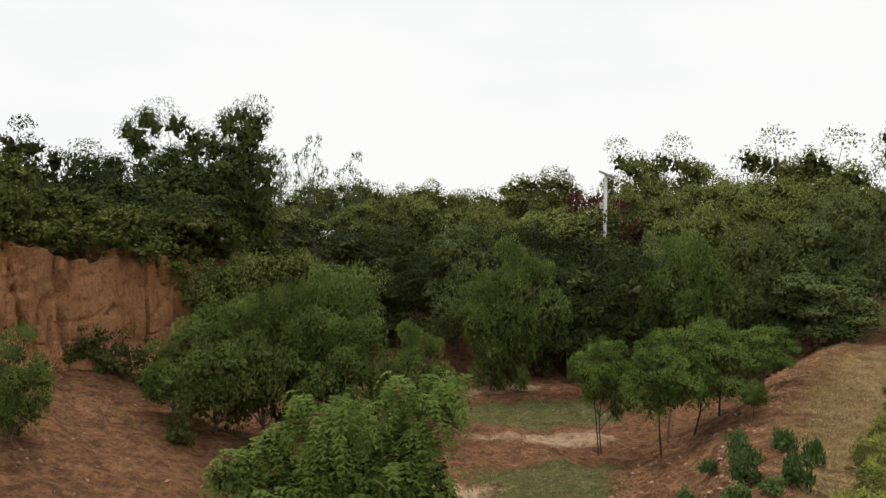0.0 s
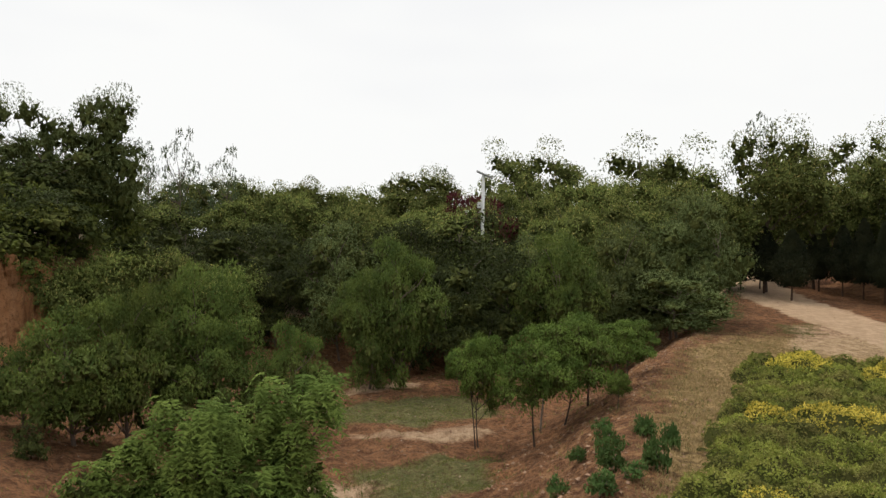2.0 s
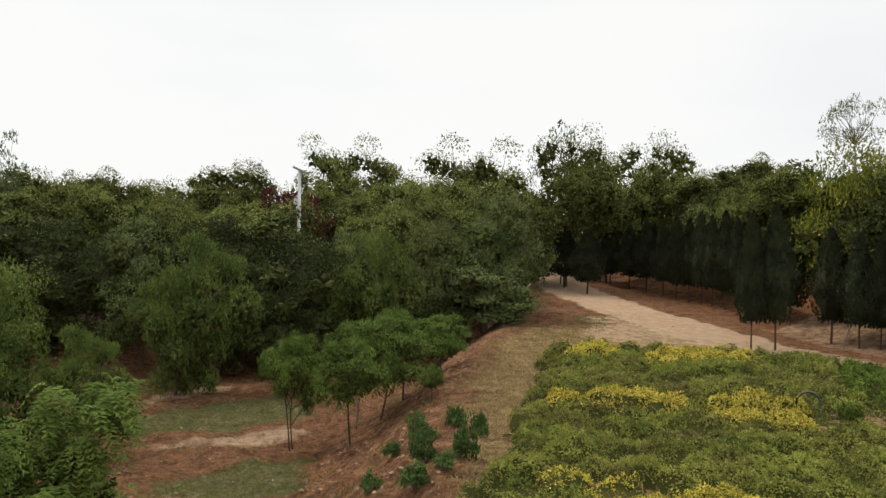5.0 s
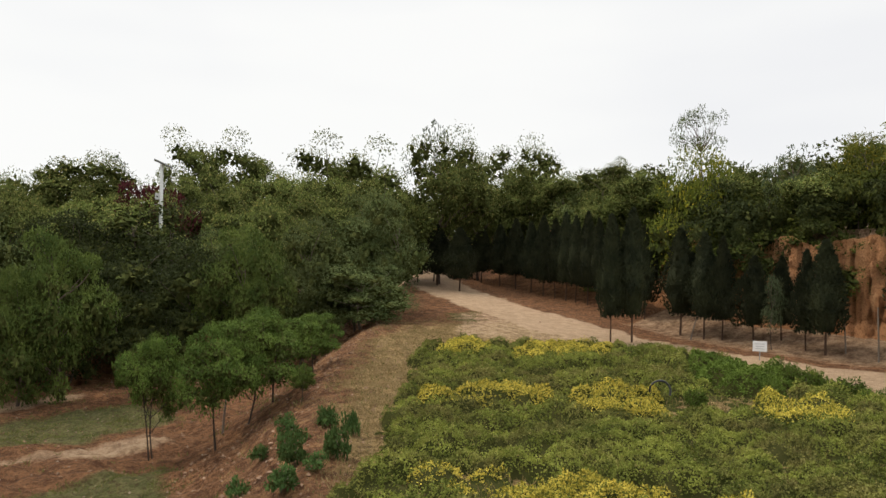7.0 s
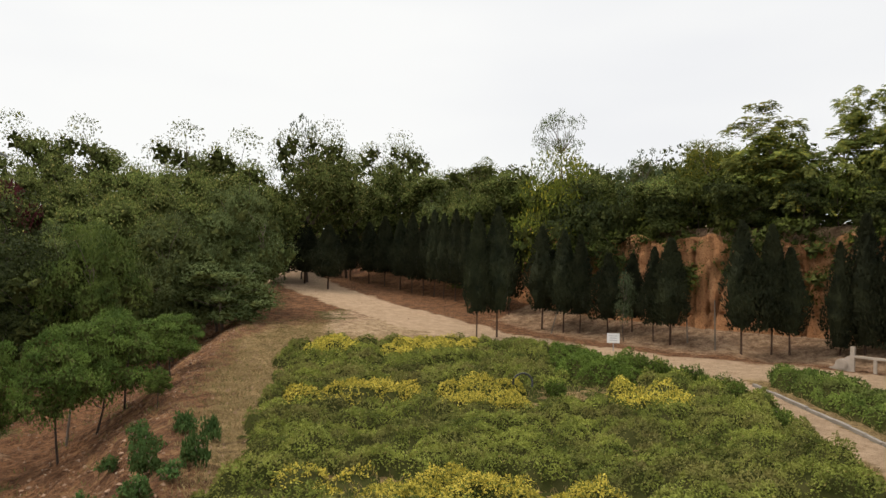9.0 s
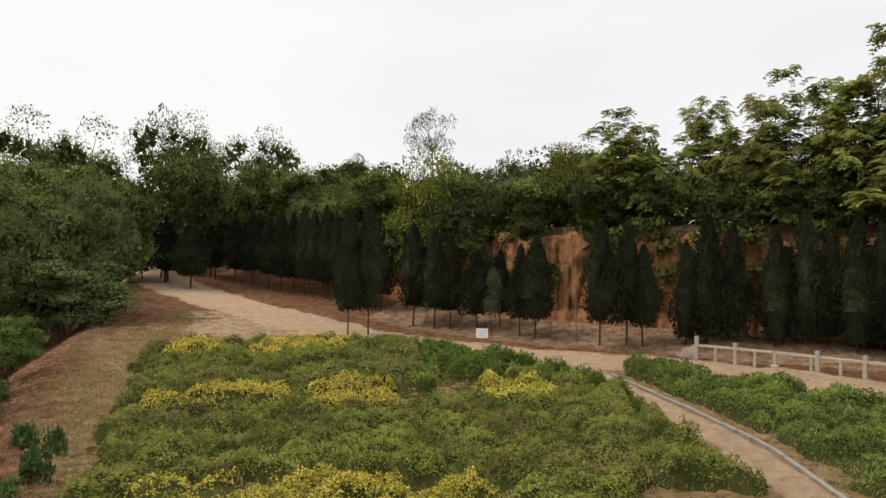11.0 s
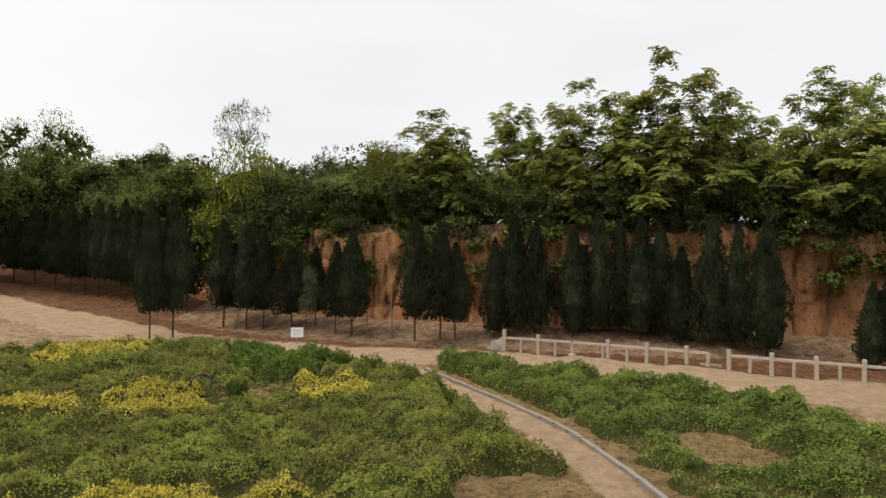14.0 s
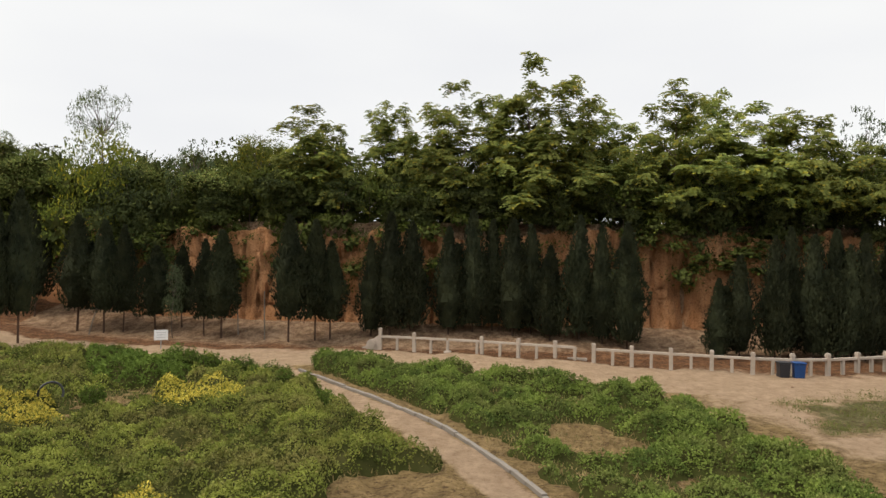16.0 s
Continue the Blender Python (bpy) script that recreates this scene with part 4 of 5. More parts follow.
plant(bushes, [(-14.9, 32.2, 1.5, 2.0), (-13.2, 32.4, 1.0, 1.8), (-16.2, 32.0, 1.7, 1.8), (-9.4, 25.3, -0.6, 0.9)], "low bushes at the cliff foot", 0.15, 0.5)
plant([plum], [(12.4, 61.5, 10.6, 1.8), (14.6, 61.8, 10.4, 1.8)], "plum trees by the lamp")
plant([pale_shrub], [(37.6, 21.7, 4.2, 1.6)], "shrubs at the cliff foot", stretch=2.0)
retire([top_tuft, pale_shrub] + broad + ridge + edge_bushes + feather + round_trees + saplings + thin_trees + ailanthus + yellow_trees + bushes + cypresses + low_cypresses + [lush, plum] + big_leaf)


# ---- hedges and beds ----
def lump(x, y, seed, cell):
    """Hedge height, 0 to 1: rounded plants set a cell apart, of uneven size, with gaps between them."""
    i, j = np.floor(x / cell), np.floor(y / cell)
    best = np.full(np.shape(x), 0.10)
    for a in (-1, 0, 1):
        for b in (-1, 0, 1):
            p, q = i + a, j + b
            r1, r2, r3 = vnoise(p * 1.0, q * 1.0, seed), vnoise(p * 1.0, q * 1.0, seed + 31), vnoise(p * 1.0, q * 1.0, seed + 62)
            d = np.hypot(x - (p + 0.15 + 0.7 * r1) * cell, y - (q + 0.15 + 0.7 * r2) * cell) / (cell * (0.44 + 0.34 * r3))
            best = np.maximum(best, (r3 > 0.08) * (0.45 + 0.62 * r3) * np.sqrt(np.clip(1 - d * d, 0, 1)))
    swell = 0.75 + 0.5 * vnoise(x / 3.1, y / 3.1, seed + 9)
    return np.clip(best * swell + 0.16 * (fbm(x / 0.22, y / 0.22, seed + 4, 2) - 0.5), 0.03, 1.3)


def build_hedge(name, label, leaf, poly, height, density, length, seed, holes=(), thin=0.0, category="hedge", group="", cell=0.8, edge=0.6, avoid=()):
    """A mounded mass of clipped shrubs: a coat of small leaves over a core coloured as gap shade."""
    P = np.array(poly)
    lo, hi = P.min(0), P.max(0)
    root = new(name)
    tagged(root, label, category, group, "stuff")

    def rise(x, y):
        d = inside(x, y, poly) + edge * (fbm(x / 1.1, y / 1.1, seed + 2, 3) - 0.5)
        h = height * lump(x, y, seed, cell) * step(0.0, 0.38, d)
        for other in avoid:
            h = h * step(0.15, -0.2, inside(x, y, other))
        for hx, hy, hr, keep in holes:
            h = h * (keep + (1 - keep) * step(0.6, 1.1, np.hypot(x - hx, y - hy) / hr + 0.5 * (fbm(x, y, seed + 6) - 0.5)))
        return h
    area = (hi - lo).prod()
    n = int(area * density)
    x, y = lo[0] + rng.random(n) * (hi - lo)[0], lo[1] + rng.random(n) * (hi - lo)[1]
    # sprigs: leaves gather round shoot tips
    sx, sy = np.round(x / 0.16) * 0.16, np.round(y / 0.16) * 0.16
    jx = sx + 0.10 * (vnoise(sx * 7, sy * 7, seed) - 0.5) + rng.normal(0, 0.055, n)
    jy = sy + 0.10 * (vnoise(sy * 7, sx * 7, seed + 1) - 0.5) + rng.normal(0, 0.055, n)
    h = rise(jx, jy)
    bare = vnoise(jx / 0.9, jy / 0.9, seed + 12) < thin
    # fewer, larger leaves towards the far side of a wide bed
    grow = 1 + 0.5 * step(10, 24, np.hypot(jx - 8, jy - 4))
    keep = (rng.random(n) < grow ** -1.7) & (h > 0.07) & ~(bare & (rng.random(n) < 0.7)) & (rng.random(n) < step(0.06, 0.36, h / height))
    jx, jy, h = jx[keep], jy[keep], h[keep]
    n = len(jx)
    shoot = 0.20 * (vnoise(jx / 0.12, jy / 0.12, seed + 3) - 0.45) + 0.16 * (vnoise(jx / 0.31, jy / 0.31, seed + 5) - 0.5)
    depth = rng.random(n) ** 2.0 * 0.32
    z = ground(jx, jy) + h * (1 - depth) + shoot
    e = 0.12
    gx, gy = (rise(jx + e, jy) - rise(jx - e, jy)) / (2 * e), (rise(jx, jy + e) - rise(jx, jy - e)) / (2 * e)
    nrm = unit(np.stack([-gx, -gy, np.ones(n)], 1))
    way = unit(nrm * 0.45 + rng.normal(0, 0.55, (n, 3)))
    face = unit(1.5 * nrm + rng.normal(0, 0.38, (n, 3)))
    ll = length * rng.uniform(0.65, 1.3, n) * grow[keep]
    V, F = leaf_quads(np.stack([jx, jy, z], 1), way, face, ll, ll * 0.58)
    part("foliage", mesh_of("foliage", V, F), leaf, root)
    # closed sheet under the leaves, coloured dark so the gaps read as shade
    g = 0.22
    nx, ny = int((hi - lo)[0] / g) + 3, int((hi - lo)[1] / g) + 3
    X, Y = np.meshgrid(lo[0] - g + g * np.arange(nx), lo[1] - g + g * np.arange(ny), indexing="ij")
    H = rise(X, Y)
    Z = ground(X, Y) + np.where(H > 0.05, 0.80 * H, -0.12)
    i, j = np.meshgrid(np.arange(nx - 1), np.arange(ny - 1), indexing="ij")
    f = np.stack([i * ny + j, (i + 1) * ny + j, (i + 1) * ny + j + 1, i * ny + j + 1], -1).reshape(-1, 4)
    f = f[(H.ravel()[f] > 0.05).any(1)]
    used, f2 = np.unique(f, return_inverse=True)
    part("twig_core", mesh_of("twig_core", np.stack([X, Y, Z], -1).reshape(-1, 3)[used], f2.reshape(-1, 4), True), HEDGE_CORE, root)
    return root


YELLOWS = [
    [(8.5, 13.4), (9.4, 13.7), (10.1, 12.9), (11.0, 12.3), (11.2, 11.2), (11.8, 10.3), (12.4, 10.2), (12.8, 9.4), (12.9, 8.5), (13.1, 7.6), (12.9, 6.5), (12.1, 5.8),
     (10.9, 6.2), (10.5, 7.6), (10.2, 9.0), (9.4, 10.0), (8.8, 11.2), (8.2, 12.2)],
    [(13.1, 20.3), (14.2, 21.3), (15.4, 20.4), (16.6, 20.8), (17.8, 20.4), (17.9, 19.2), (17.5, 17.6), (15.9, 16.9), (15.2, 17.8), (14.4, 18.0), (13.5, 18.3), (12.6, 18.9)],
    [(17.3, 17.3), (18.9, 18.6), (20.0, 18.2), (20.9, 17.2), (21.0, 16.3), (19.8, 15.2), (19.3, 14.3), (17.9, 13.4), (16.8, 14.5), (16.1, 15.2), (16.2, 16.2)],
    [(20.2, 29.9), (22.6, 31.0), (24.3, 29.8), (22.7, 27.9), (20.7, 27.0), (19.0, 27.2)],
    [(22.5, 26.4), (25.7, 28.8), (27.5, 28.3), (29.1, 25.6), (26.2, 23.5), (23.7, 24.3), (22.0, 25.2)],
    [(20.3, 12.6), (23.4, 14.0), (25.5, 13.5), (25.3, 11.9), (22.8, 10.1), (21.4, 10.2), (20.0, 11.2)],
]
HEDGE_ROW = [(23.6, 16.6), (26.0, 18.6), (29.6, 21.6), (30.9, 20.4), (30.0, 17.2), (28.6, 15.0), (24.9, 14.0), (23.4, 14.6)]
build_hedge("hedge_bed", "wide bed of low mottled green hedge shrubs", LEAF_HEDGE, BED_MAIN, 0.64, 1050, 0.066, 41,
            [(20.8, 14.6, 1.9, 0.12), (22.6, 14.6, 1.4, 0.15), (13.2, 4.6, 1.0, 0.1), (12.0, 5.6, 1.0, 0.3), (7.2, 12.4, 1.0, 0.4), (9.2, 15.2, 0.7, 0.2)], 0.12, edge=1.1, cell=0.82, avoid=[*YELLOWS, HEDGE_ROW])
build_hedge("hedge_bed", "bed of fresh green hedge shrubs beside the road", LEAF_FRESH, BED_EAST, 0.74, 1250, 0.068, 57,
            [(20.0, -0.7, 1.9, 0.03), (21.4, -0.5, 1.0, 0.1), (24.4, 0.2, 1.1, 0.25), (25.8, -1.0, 0.8, 0.2), (22.9, -2.6, 1.0, 0.4), (16.6, -3.4, 1.0, 0.3), (27.2, 1.6, 0.8, 0.35)], 0.12, cell=1.25)
for i, poly in enumerate(YELLOWS):
    build_hedge("yellow_hedge", "golden yellow-leaved hedge shrubs among the green bed", LEAF_YELLOW, poly, 0.62, 1400, 0.066, 70 + i, ((19.6, 16.0, 0.55, 0.3), (14.6, 19.3, 0.5, 0.3), (11.0, 11.5, 0.5, 0.3)), thin=0.3, group="yellow hedges", edge=1.1, cell=1.2)
build_hedge("hedge_row", "taller dark green hedge at the road side of the bed", LEAF_HEDGE_DARK,
            HEDGE_ROW, 0.82, 800, 0.080, 91, thin=0.12, cell=1.2)


# ---- small things ----
rng = np.random.default_rng(23)
ball = build_tree("hedge_ball", "rounded dark green clipped shrub by the path", LEAF_HEDGE_DARK, BARK, 0.95, 1.3, 0.05, 4, 60, 24, 0.085, 0.5, 0.16, 0.0, trunk_r=0.02, limbs=6, category="shrub")
plant([ball], [(x, y, float(ground(x, y)) + h, w) for x, y, h, w in ((27.7, 15.1, 0.95, 1.4), (27.4, 14.0, 0.95, 1.2), (26.9, 12.7, 0.9, 1.4), (26.3, 11.3, 0.9, 1.3), (25.5, 10.1, 0.75, 1.2), (20.8, 14.7, 0.7, 0.8),
                                                                        (30.9, 10.6, 0.8, 1.6), (24.4, 13.9, 0.9, 1.2), (22.6, 7.6, 0.7, 1.1))], "clipped shrubs by the path")
retire([ball])


def blades(name, label, mat, n, test, length, box_, seed):
    """Grass blades scattered over the part of a box where test() is met, as one mass."""
    x, y = rng.uniform(box_[0], box_[1], n), rng.uniform(box_[2], box_[3], n)
    keep = rng.random(n) < test(x, y) * (0.35 + 1.1 * (vnoise(x / 0.8, y / 0.8, seed) > 0.4))
    x, y = x[keep], y[keep]
    n = len(x)
    at = np.stack([x, y, ground(x, y) - 0.01], 1)
    way = unit(np.stack([rng.normal(0, 0.55, n), rng.normal(0, 0.55, n), np.ones(n)], 1))
    face = unit(rng.normal(size=(n, 3)) * np.array((1, 1, 0.2)))
    ll = length * rng.uniform(0.5, 1.3, n)
    V, F = leaf_quads(at, way, face, ll, np.full(n, 0.022), 0.1)
    tagged(part(name, mesh_of(name, V, F), mat), label, "grass", kind="stuff")


def rim_band(x, y):
    s = side_of(x, y, RIM)
    return step(-0.4, 1.0, s) * step(41, 33, y) * step(6.0, 4.0, s) * (inside(x, y, BED_MAIN) < 0.1)


blades("dry_grass", "dry straw-coloured grass along the gully rim", GRASS_DRY, 170000, rim_band, 0.17, (3, 32, 6, 46), 5)
blades("dry_grass", "thin dry grass in the bare gaps of the beds", GRASS_DRY, 60000,
       lambda x, y: 0.8 * ((inside(x, y, BED_MAIN) > 0) | (inside(x, y, BED_EAST) > 0)), 0.2, (6, 31, -6, 31), 8)


TURF = ([(0, 31), (4, 30.8), (9, 33), (8, 37.5), (3, 36.8), (0, 36)], [(1, 25), (6.8, 26.2), (6, 22), (1, 21)],
        [(26.6, 36.4), (29.6, 37.6), (32.4, 41.6), (29.4, 41.6)], [(22.5, -7.5), (26.5, -7), (30, -12), (27, -14), (23.5, -10)])
for poly in TURF:
    P = np.array(poly)
    blades("turf", "short patchy green turf on bare ground", GRASS_GREEN, int(np.ptp(P[:, 0]) * np.ptp(P[:, 1]) * 260),
           lambda x, y: step(-0.6, 1.0, inside(x, y, poly)) * (vnoise(x / 0.7, y / 0.7, 77) > 0.3), 0.12, (P[:, 0].min() - 1, P[:, 0].max() + 1, P[:, 1].min() - 1, P[:, 1].max() + 1), 6)
blades("weeds", "dark low weeds scattered over the red talus", GRASS_GREEN, 70000,
       lambda x, y: 0.5 * (side_of(x, y, RIM) < -0.5) * (-side_of(x, y, TOE) < 9) * (vnoise(x / 0.5, y / 0.5, 91) > 0.76), 0.24, (-20, 14, 14, 46), 12)


def scatter_stones(name, label, mat, n, test, size, area):
    """Loose clods and pebbles, one mass."""
    x, y = rng.uniform(*area[:2], n), rng.uniform(*area[2:], n)
    keep = rng.random(n) < test(x, y)
    x, y = x[keep], y[keep]
    n = len(x)
    o = np.array([(1, 0, 0), (-1, 0, 0), (0, 1, 0), (0, -1, 0), (0, 0, 1), (0, 0, -1)], float)
    f = np.array([(0, 2, 4), (2, 1, 4), (1, 3, 4), (3, 0, 4), (2, 0, 5), (1, 2, 5), (3, 1, 5), (0, 3, 5)])
    r = size * (0.35 + rng.random(n) ** 3 * 1.6)
    v = o[None] * r[:, None, None] * rng.uniform(0.5, 1.2, (n, 6, 1)) * np.array((1, 1, 0.7)) + rng.normal(0, 0.15, (n, 6, 3)) * r[:, None, None]
    v = v + np.stack([x, y, ground(x, y) + 0.1 * r], 1)[:, None]
    F = (f[None] + 6 * np.arange(n)[:, None, None]).reshape(-1, 3)
    tagged(part(name, mesh_of(name, v.reshape(-1, 3), F), mat), label, "stones", kind="stuff")


def on_slope(x, y):
    s, b = side_of(x, y, RIM), -side_of(x, y, TOE)
    return np.where(s < 0.3, 0.55, 0.0) * (b < 12) + 0.8 * step(-3.5, -1.5, side_of(x, y, CLIFF_EAST)) * (side_of(x, y, CLIFF_EAST) < 0) + 0.05 * (np.abs(side_of(x, y, ROAD)) < 4)


scatter_stones("clods", "reddish clay clods scattered over the slopes", CLOD, 17000, on_slope, 0.055, (-22, 44, -10, 60))
scatter_stones("clods", "brown clods and dead leaves on the gully bank", CLOD, 15000, lambda x, y: 0.9 * (np.abs(side_of(x, y, RIM) + 1.0) < 3.5) * (0.25 + (vnoise(x / 0.9, y / 0.9, 61) > 0.45)), 0.05, (2, 38, 10, 52))
scatter_stones("pebbles", "pale pebbles strewn on the bare ground", PEBBLE, 14000, on_slope, 0.032, (-22, 44, -10, 60))


def rounded(line, passes=2):
    """A polyline with its corners cut."""
    P = np.array(line, float)
    for _ in range(passes):
        q = np.stack([0.75 * P[:-1] + 0.25 * P[1:], 0.25 * P[:-1] + 0.75 * P[1:]], 1).reshape(-1, 2)
        P = np.concatenate([P[:1], q, P[-1:]])
    return P


def build_kerb():
    root = tagged(new("kerb"), "weathered concrete kerb stones edging the dirt path", "kerb", kind="structure")
    bm = bmesh.new()
    box(bm, 0, 0, -0.07, 0.86, 0.14, 0.34, 0, 0.025)
    me = bpy.data.meshes.new("kerb_stone")
    bm.to_mesh(me)
    bm.free()
    P = rounded(KERB_LINE)
    cum = np.concatenate([[0], np.cumsum(np.hypot(*np.diff(P, axis=0).T))])
    u = 0.4
    while u < cum[-1] - 3:
        x, y = np.interp(u, cum, P[:, 0]), np.interp(u, cum, P[:, 1])
        x2, y2 = np.interp(u + 0.3, cum, P[:, 0]), np.interp(u + 0.3, cum, P[:, 1])
        ob = part("kerb_stone", me, KERB, root)
        ob.matrix_basis = pose(x, y, float(hill(x, y)) + rng.uniform(-0.02, 0.02), rng.uniform(-3, 3), rng.uniform(-1, 1), math.degrees(math.atan2(y2 - y, x2 - x)) + rng.uniform(-1.5, 1.5))
        u += 0.875
    for x, y, a in ((16.2, 2.65, 28), (15.4, 2.25, 27)):
        part("kerb_stone", me, KERB, root).matrix_basis = pose(x, y, float(hill(x, y)) - 0.10, 4, 0, a)


def build_railing(name, label, mains, last_short, first_drum):
    """Stone railing: capped posts, shorter posts between, rails laid through, one end with a drum-shaped stone."""
    root = tagged(new(name), label, "railing", "stone railings along the road")

    def post(x, y, w, h, turn, cap):
        bm = bmesh.new()
        box(bm, 0, 0, h / 2 - 0.1, w, w, h + 0.2, 0, 0.012)
        if cap:
            box(bm, 0, 0, h - 0.10, w + 0.025, w + 0.025, 0.05, 0, 0.008)
        ob = part("post", bm, STONE, root)
        ob.matrix_basis = pose(x, y, float(hill(x, y)), rng.uniform(-1, 1), rng.uniform(-1, 1), turn)
    n = len(mains)
    for i, (x, y) in enumerate(mains):
        nx, ny = mains[min(i + 1, n - 1)]
        px, py = mains[max(i - 1, 0)]
        turn = math.degrees(math.atan2(ny - py, nx - px))
        gone = first_drum and i == 2
        if not gone:
            post(x, y, 0.17, 1.12 if first_drum and i == 0 else 0.94, turn, True)
        else:
            post(x, y, 0.13, 0.6, turn, False)
            bm = bmesh.new()
            box(bm, 0, 0, 0.02, 0.34, 0.3, 0.16, 0, 0.03)
            part("footing", bm, STONE, root).matrix_basis = pose(x, y, float(hill(x, y)), 0, 0, turn)
        if i < n - 1:
            a, b = np.array((x, y)), np.array((nx, ny))
            mid = (a + b) / 2 if not (first_drum and i == 2) else a + (b - a) * 0.86
            post(*mid, 0.13, 0.60, turn, False)
            la, lb = hill(*a) + 0.665, hill(*b) + 0.665
            length = math.hypot(*(b - a))
            bm = bmesh.new()
            box(bm, 0, 0, 0, length - (0.16 if not gone else 0.05), 0.13, 0.115, 0, 0.012)
            ob = part("rail", bm, STONE, root)
            ob.matrix_basis = pose(*((a + b) / 2), float(la + lb) / 2, 0, -math.degrees(math.atan2(lb - la, length)), math.degrees(math.atan2(ny - y, nx - x)))
    if last_short:
        a = np.array(mains[-1])
        b = a + unit(a - np.array(mains[-2])) * 0.95
        turn = math.degrees(math.atan2(*(b - a)[::-1]))
        post(*b, 0.14, 0.70, turn, False)
        bm = bmesh.new()
        box(bm, 0, 0, 0, 0.84, 0.13, 0.115, 0, 0.012)
        part("rail", bm, STONE, root).matrix_basis = pose(*((a + b) / 2), float(hill(*a)) + 0.665, 0, 0, turn)
    if first_drum:
        a = np.array(mains[0])
        d = unit(a - np.array(mains[1]))
        turn = math.degrees(math.atan2(d[1], d[0]))
        bm = bmesh.new()
        outline = [(0.06, -0.1), (1.0, -0.1), (0.98, 0.08), (0.80, 0.14), (0.62, 0.42), (0.36, 0.52), (0.22, 0.66), (0.06, 0.72)]
        vs = [bm.verts.new((u, -0.075, z)) for u, z in outline]
        f = bm.faces.new(vs)
        ex = bmesh.ops.extrude_face_region(bm, geom=[f])["geom"]
        bmesh.ops.translate(bm, vec=(0, 0.15, 0), verts=[g for g in ex if isinstance(g, bmesh.types.BMVert)])
        bmesh.ops.recalc_face_normals(bm, faces=bm.faces)
        wing = part("drum_stone", bm, STONE, root, "carved end stone with a round drum")
        wing.matrix_basis = pose(*a, float(hill(*a)), 0, 0, turn)
        bm = bmesh.new()
        bmesh.ops.create_cone(bm, cap_ends=True, segments=28, radius1=0.27, radius2=0.27, depth=0.22, matrix=pose(0.45, 0, 0.25, 90))
        bmesh.ops.create_cone(bm, cap_ends=True, segments=28, radius1=0.20, radius2=0.20, depth=0.25, matrix=pose(0.45, 0, 0.25, 90))
        part("drum", bm, STONE, wing)
    return root


build_kerb()
build_railing("stone_railing", "weathered pale stone railing with a drum-shaped end stone",
              [(36.7, 9.4), (36.6, 7.55), (36.35, 5.75), (36.0, 3.95), (35.6, 2.1), (35.2, 0.3)], True, True)
build_railing("stone_railing", "weathered pale stone railing curving along the dirt road",
              [(34.6, -1.5), (34.2, -3.2), (33.9, -4.9), (33.6, -6.6), (33.3, -8.25), (33.3, -9.9), (33.8, -11.5), (34.6, -13.0), (35.4, -14.5), (36.3, -16.0), (37.3, -17.5)], False, False)


def build_bin(x, y, turn, mat, colour):
    root = tagged(new("litter_bin"), colour + " plastic litter bin standing against the stone railing", "bin", "bins by the railing")
    root.matrix_basis = pose(x, y, float(ground(x, y)), 0, 0, turn)
    bm = bmesh.new()
    box(bm, 0, 0, 0.30, 0.46, 0.44, 0.60, 0, 0.03)
    for v in bm.verts:
        k = 0.84 + 0.16 * v.co.z / 0.6
        v.co.x, v.co.y = v.co.x * k, v.co.y * k
    part("body", bm, mat, root)
    bm = bmesh.new()
    box(bm, 0, 0, 0.635, 0.52, 0.50, 0.06, 0, 0.025)
    box(bm, 0, -0.26, 0.645, 0.36, 0.04, 0.035, 0, 0.01)
    part("lid", bm, mat, root)
    for sx in (-0.17, 0.17):
        bm = bmesh.new()
        bmesh.ops.create_cone(bm, cap_ends=True, segments=16, radius1=0.07, radius2=0.07, depth=0.05, matrix=pose(sx, -0.2, 0.06, 0, 90))
        part("wheel", bm, BLACK_PLASTIC, root)


build_bin(32.75, -9.35, 96, BLACK_PLASTIC, "black")
build_bin(32.7, -9.95, 90, BLUE_PLASTIC, "blue")


def build_sign(x, y, turn):
    root = tagged(new("notice_sign"), "small white notice board on a low post by the road", "sign")
    root.matrix_basis = pose(x, y, float(ground(x, y)), 0, 0, turn)
    bm = bmesh.new()
    box(bm, 0, 0.03, 0.42, 0.05, 0.05, 0.95, 0, 0.006)
    part("post", bm, GREY_METAL, root)
    bm = bmesh.new()
    box(bm, 0, 0, 0.70, 0.66, 0.025, 0.52, 0, 0.008)
    board = part("board", bm, WHITE, root)
    for k, w in enumerate((0.46, 0.38, 0.42)):
        bm = bmesh.new()
        box(bm, 0, -0.016, 0.82 - 0.12 * k, w, 0.006, 0.035)
        part("text_bar", bm, GREY_INK, board)


build_sign(33.7, 20.1, -59)


def build_lamp(x, y, top):
    root = tagged(new("street_lamp"), "white street lamp with a slanted panel on the hilltop", "lamp")
    g = float(ground(x, y))
    root.matrix_basis = pose(x, y, g, 0, 0, -13)
    h = top - g
    tv, tf = tubes([[(0, 0, -0.2, 0.17), (0, 0, h * 0.4, 0.15), (0, 0, h - 0.02, 0.13)]], 12)
    part("pole", mesh_of("pole", tv, tf, True), WHITE, root)
    bm = bmesh.new()
    box(bm, 0, 0, 0, 1.5, 0.8, 0.10, 0, 0.02)
    bmesh.ops.transform(bm, matrix=pose(0.12, 0, h, 0, 24, 0), verts=bm.verts)
    part("solar_panel", bm, GREY_METAL, root)
    bm = bmesh.new()
    box(bm, -0.28, 0, h - 2.6, 0.36, 0.3, 0.5, 0, 0.03)
    part("control_box", bm, GREY_PAINT, root)


build_lamp(13.5, 58.5, 12.0)


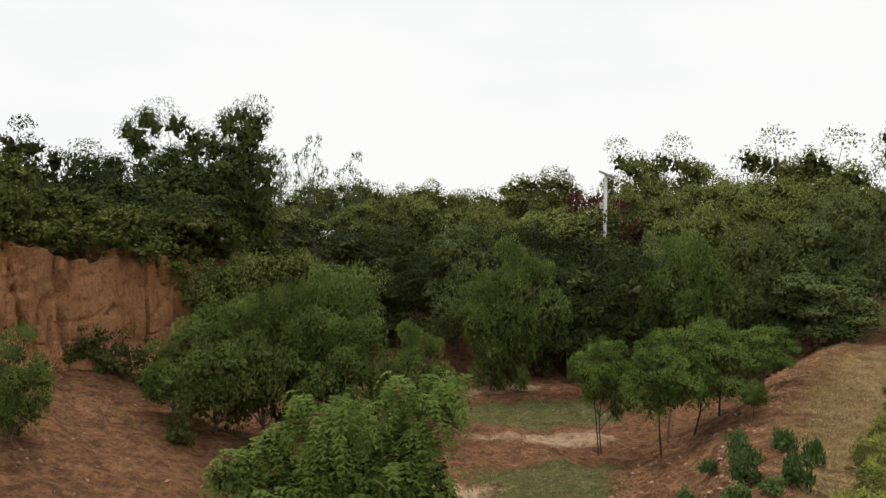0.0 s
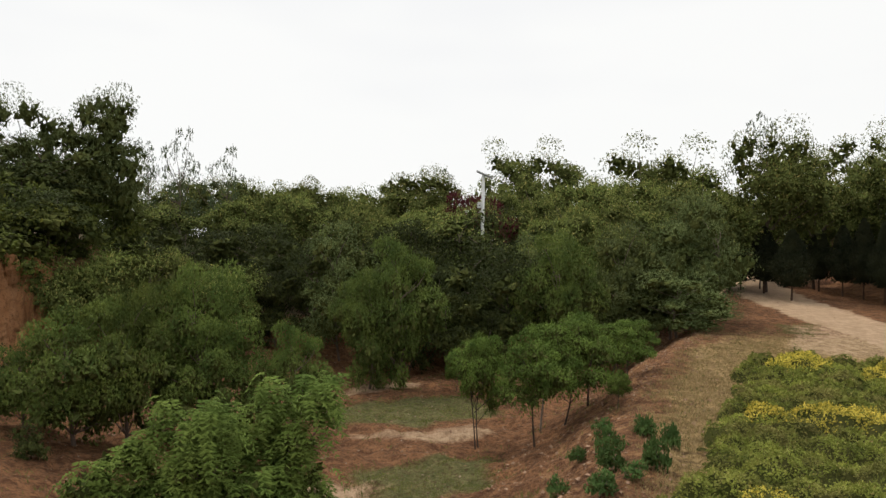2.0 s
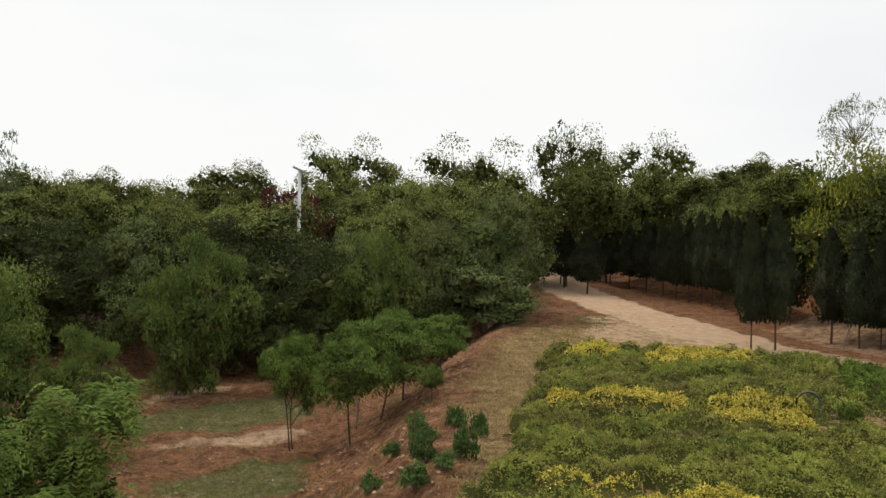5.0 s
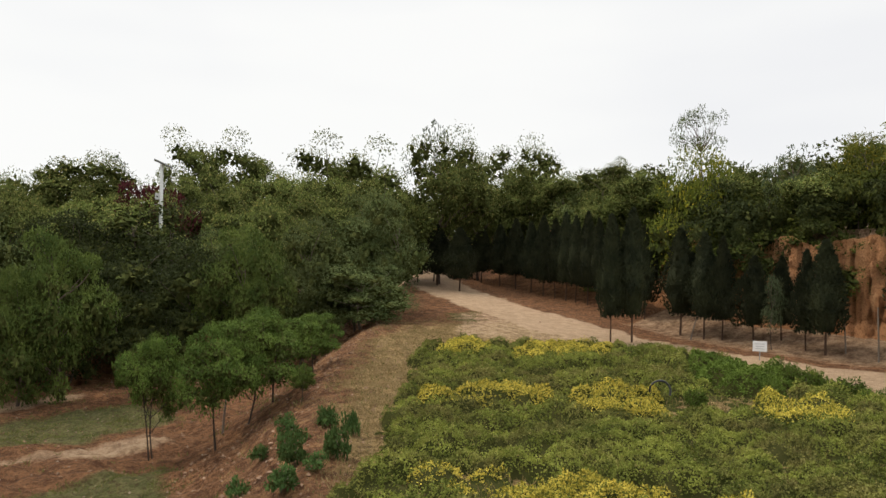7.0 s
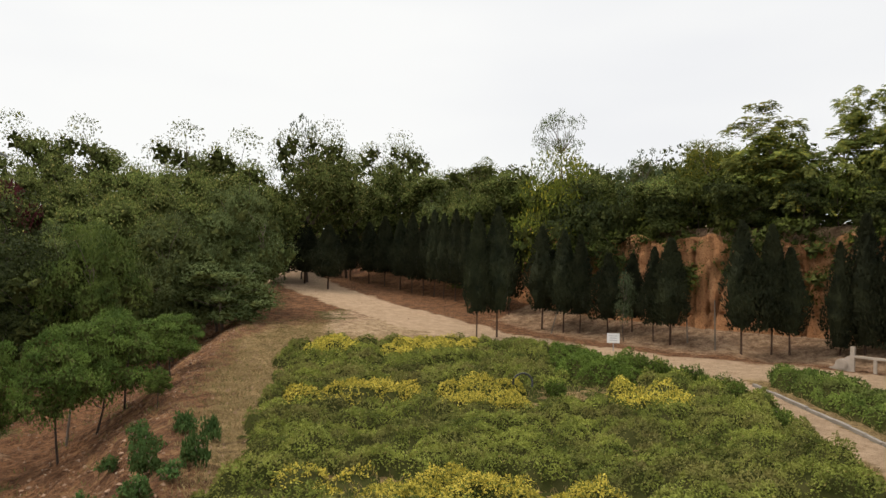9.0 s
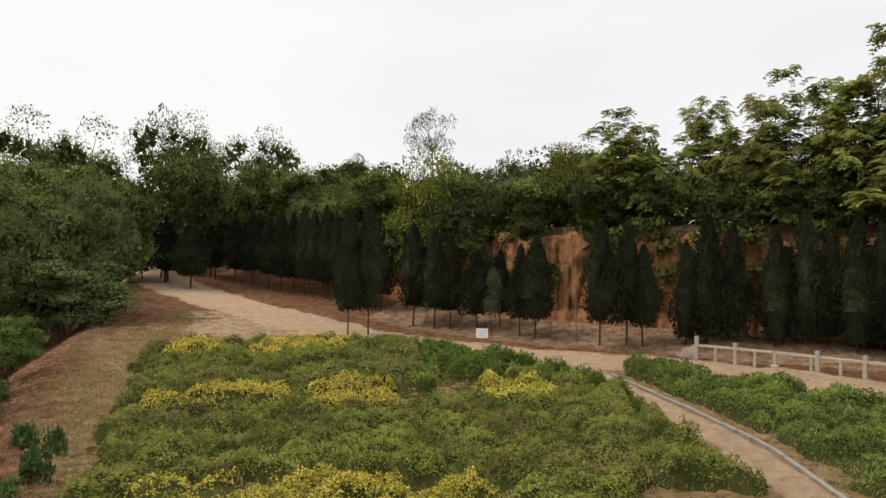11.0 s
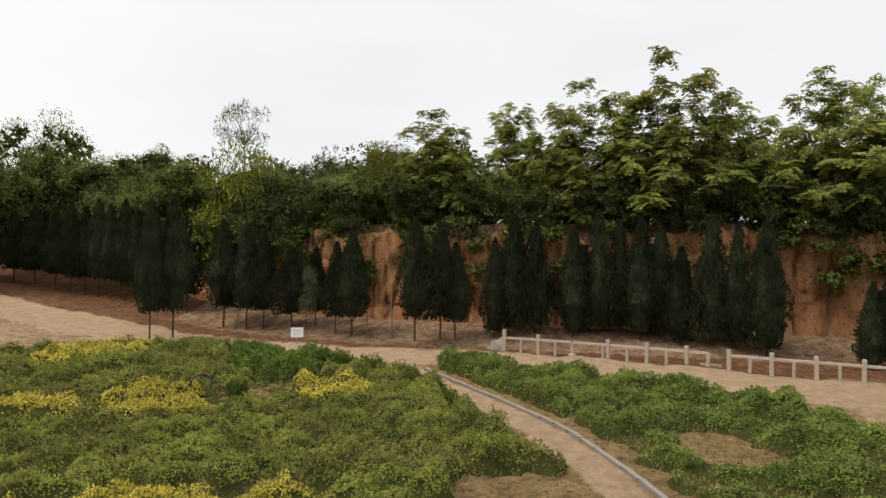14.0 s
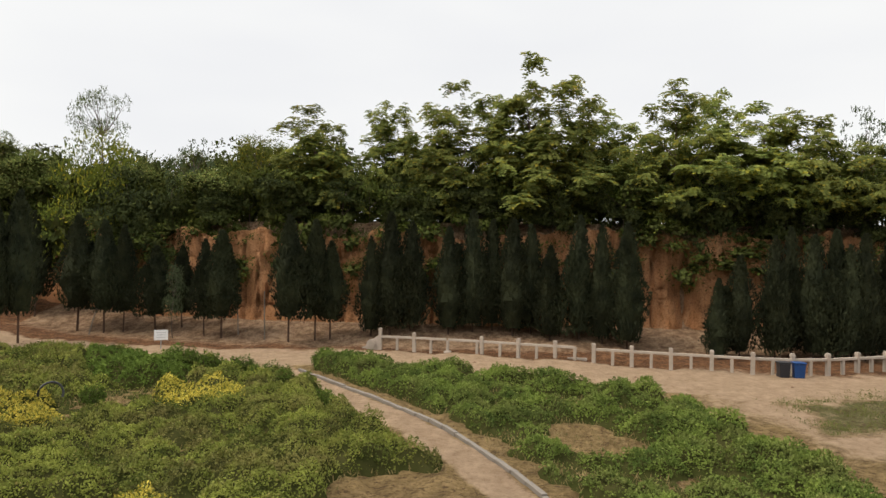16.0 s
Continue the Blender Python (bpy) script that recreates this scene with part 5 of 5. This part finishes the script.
def build_stake(x, y, h, lean_x, lean_y, r=0.045):
    g = float(ground(x, y))
    tv, tf = tubes([[(0, 0, -0.2, r), (lean_x * 0.5, lean_y * 0.5, h * 0.5, r * 0.95), (lean_x, lean_y, h, r * 0.8)]], 7)
    ob = part("prop_pole", mesh_of("prop_pole", tv, tf, True), BARK_PALE)
    ob.matrix_basis = pose(x, y, g)
    tagged(ob, "pale wooden prop pole set in the ground beside a cypress", "pole", "prop poles among the cypresses")


for q in ((38.1, 27.4, 1.8, 0.35, -0.4), (37.9, 16.35, 2.7, 0.0, 0.06), (38.5, 18.2, 1.8, 0.0, 0.1), (9.2, 28.4, 1.6, 0.2, 0.1)):
    build_stake(*q)


def build_hose():
    g = float(ground(18.9, 14.6))
    pts = [(0.34 * math.cos(a), 0.06 * math.sin(2 * a), 0.55 + 0.34 * math.sin(a), 0.035) for a in np.linspace(-0.4, math.pi + 0.2, 14)]
    tv, tf = tubes([pts], 8)
    ob = part("hose", mesh_of("hose", tv, tf, True), BLACK_PLASTIC)
    ob.matrix_basis = pose(19.9, 15.4, g, 0, 0, -50)
    tagged(ob, "dark curved hose arching out of the yellow hedge", "hose")


build_hose()


def build_litter(x, y, seed):
    bm = bmesh.new()
    bmesh.ops.create_icosphere(bm, subdivisions=2, radius=0.2)
    for v in bm.verts:
        v.co *= 0.7 + 0.6 * noise.noise(v.co * 6 + Vector((seed, 0, 0)))
        v.co.z *= 0.6
    ob = part("plastic_bag", bm, WHITE)
    ob.matrix_basis = pose(x, y, float(ground(x, y)) + 0.06)
    tagged(ob, "crumpled white plastic bag lying on the slope", "bag")


def build_fallen_slab(x, y, turn):
    bm = bmesh.new()
    box(bm, 0, 0, 0.06, 0.95, 0.16, 0.13, 0, 0.015)
    ob = part("stone_slab", bm, STONE)
    ob.matrix_basis = pose(x, y, float(ground(x, y)) - 0.01, 2, 1, turn)
    tagged(ob, "fallen pale stone rail lying between two railings", "slab")


build_fallen_slab(35.3, -0.75, 76)
build_litter(21.6, 43.9, 3.0)
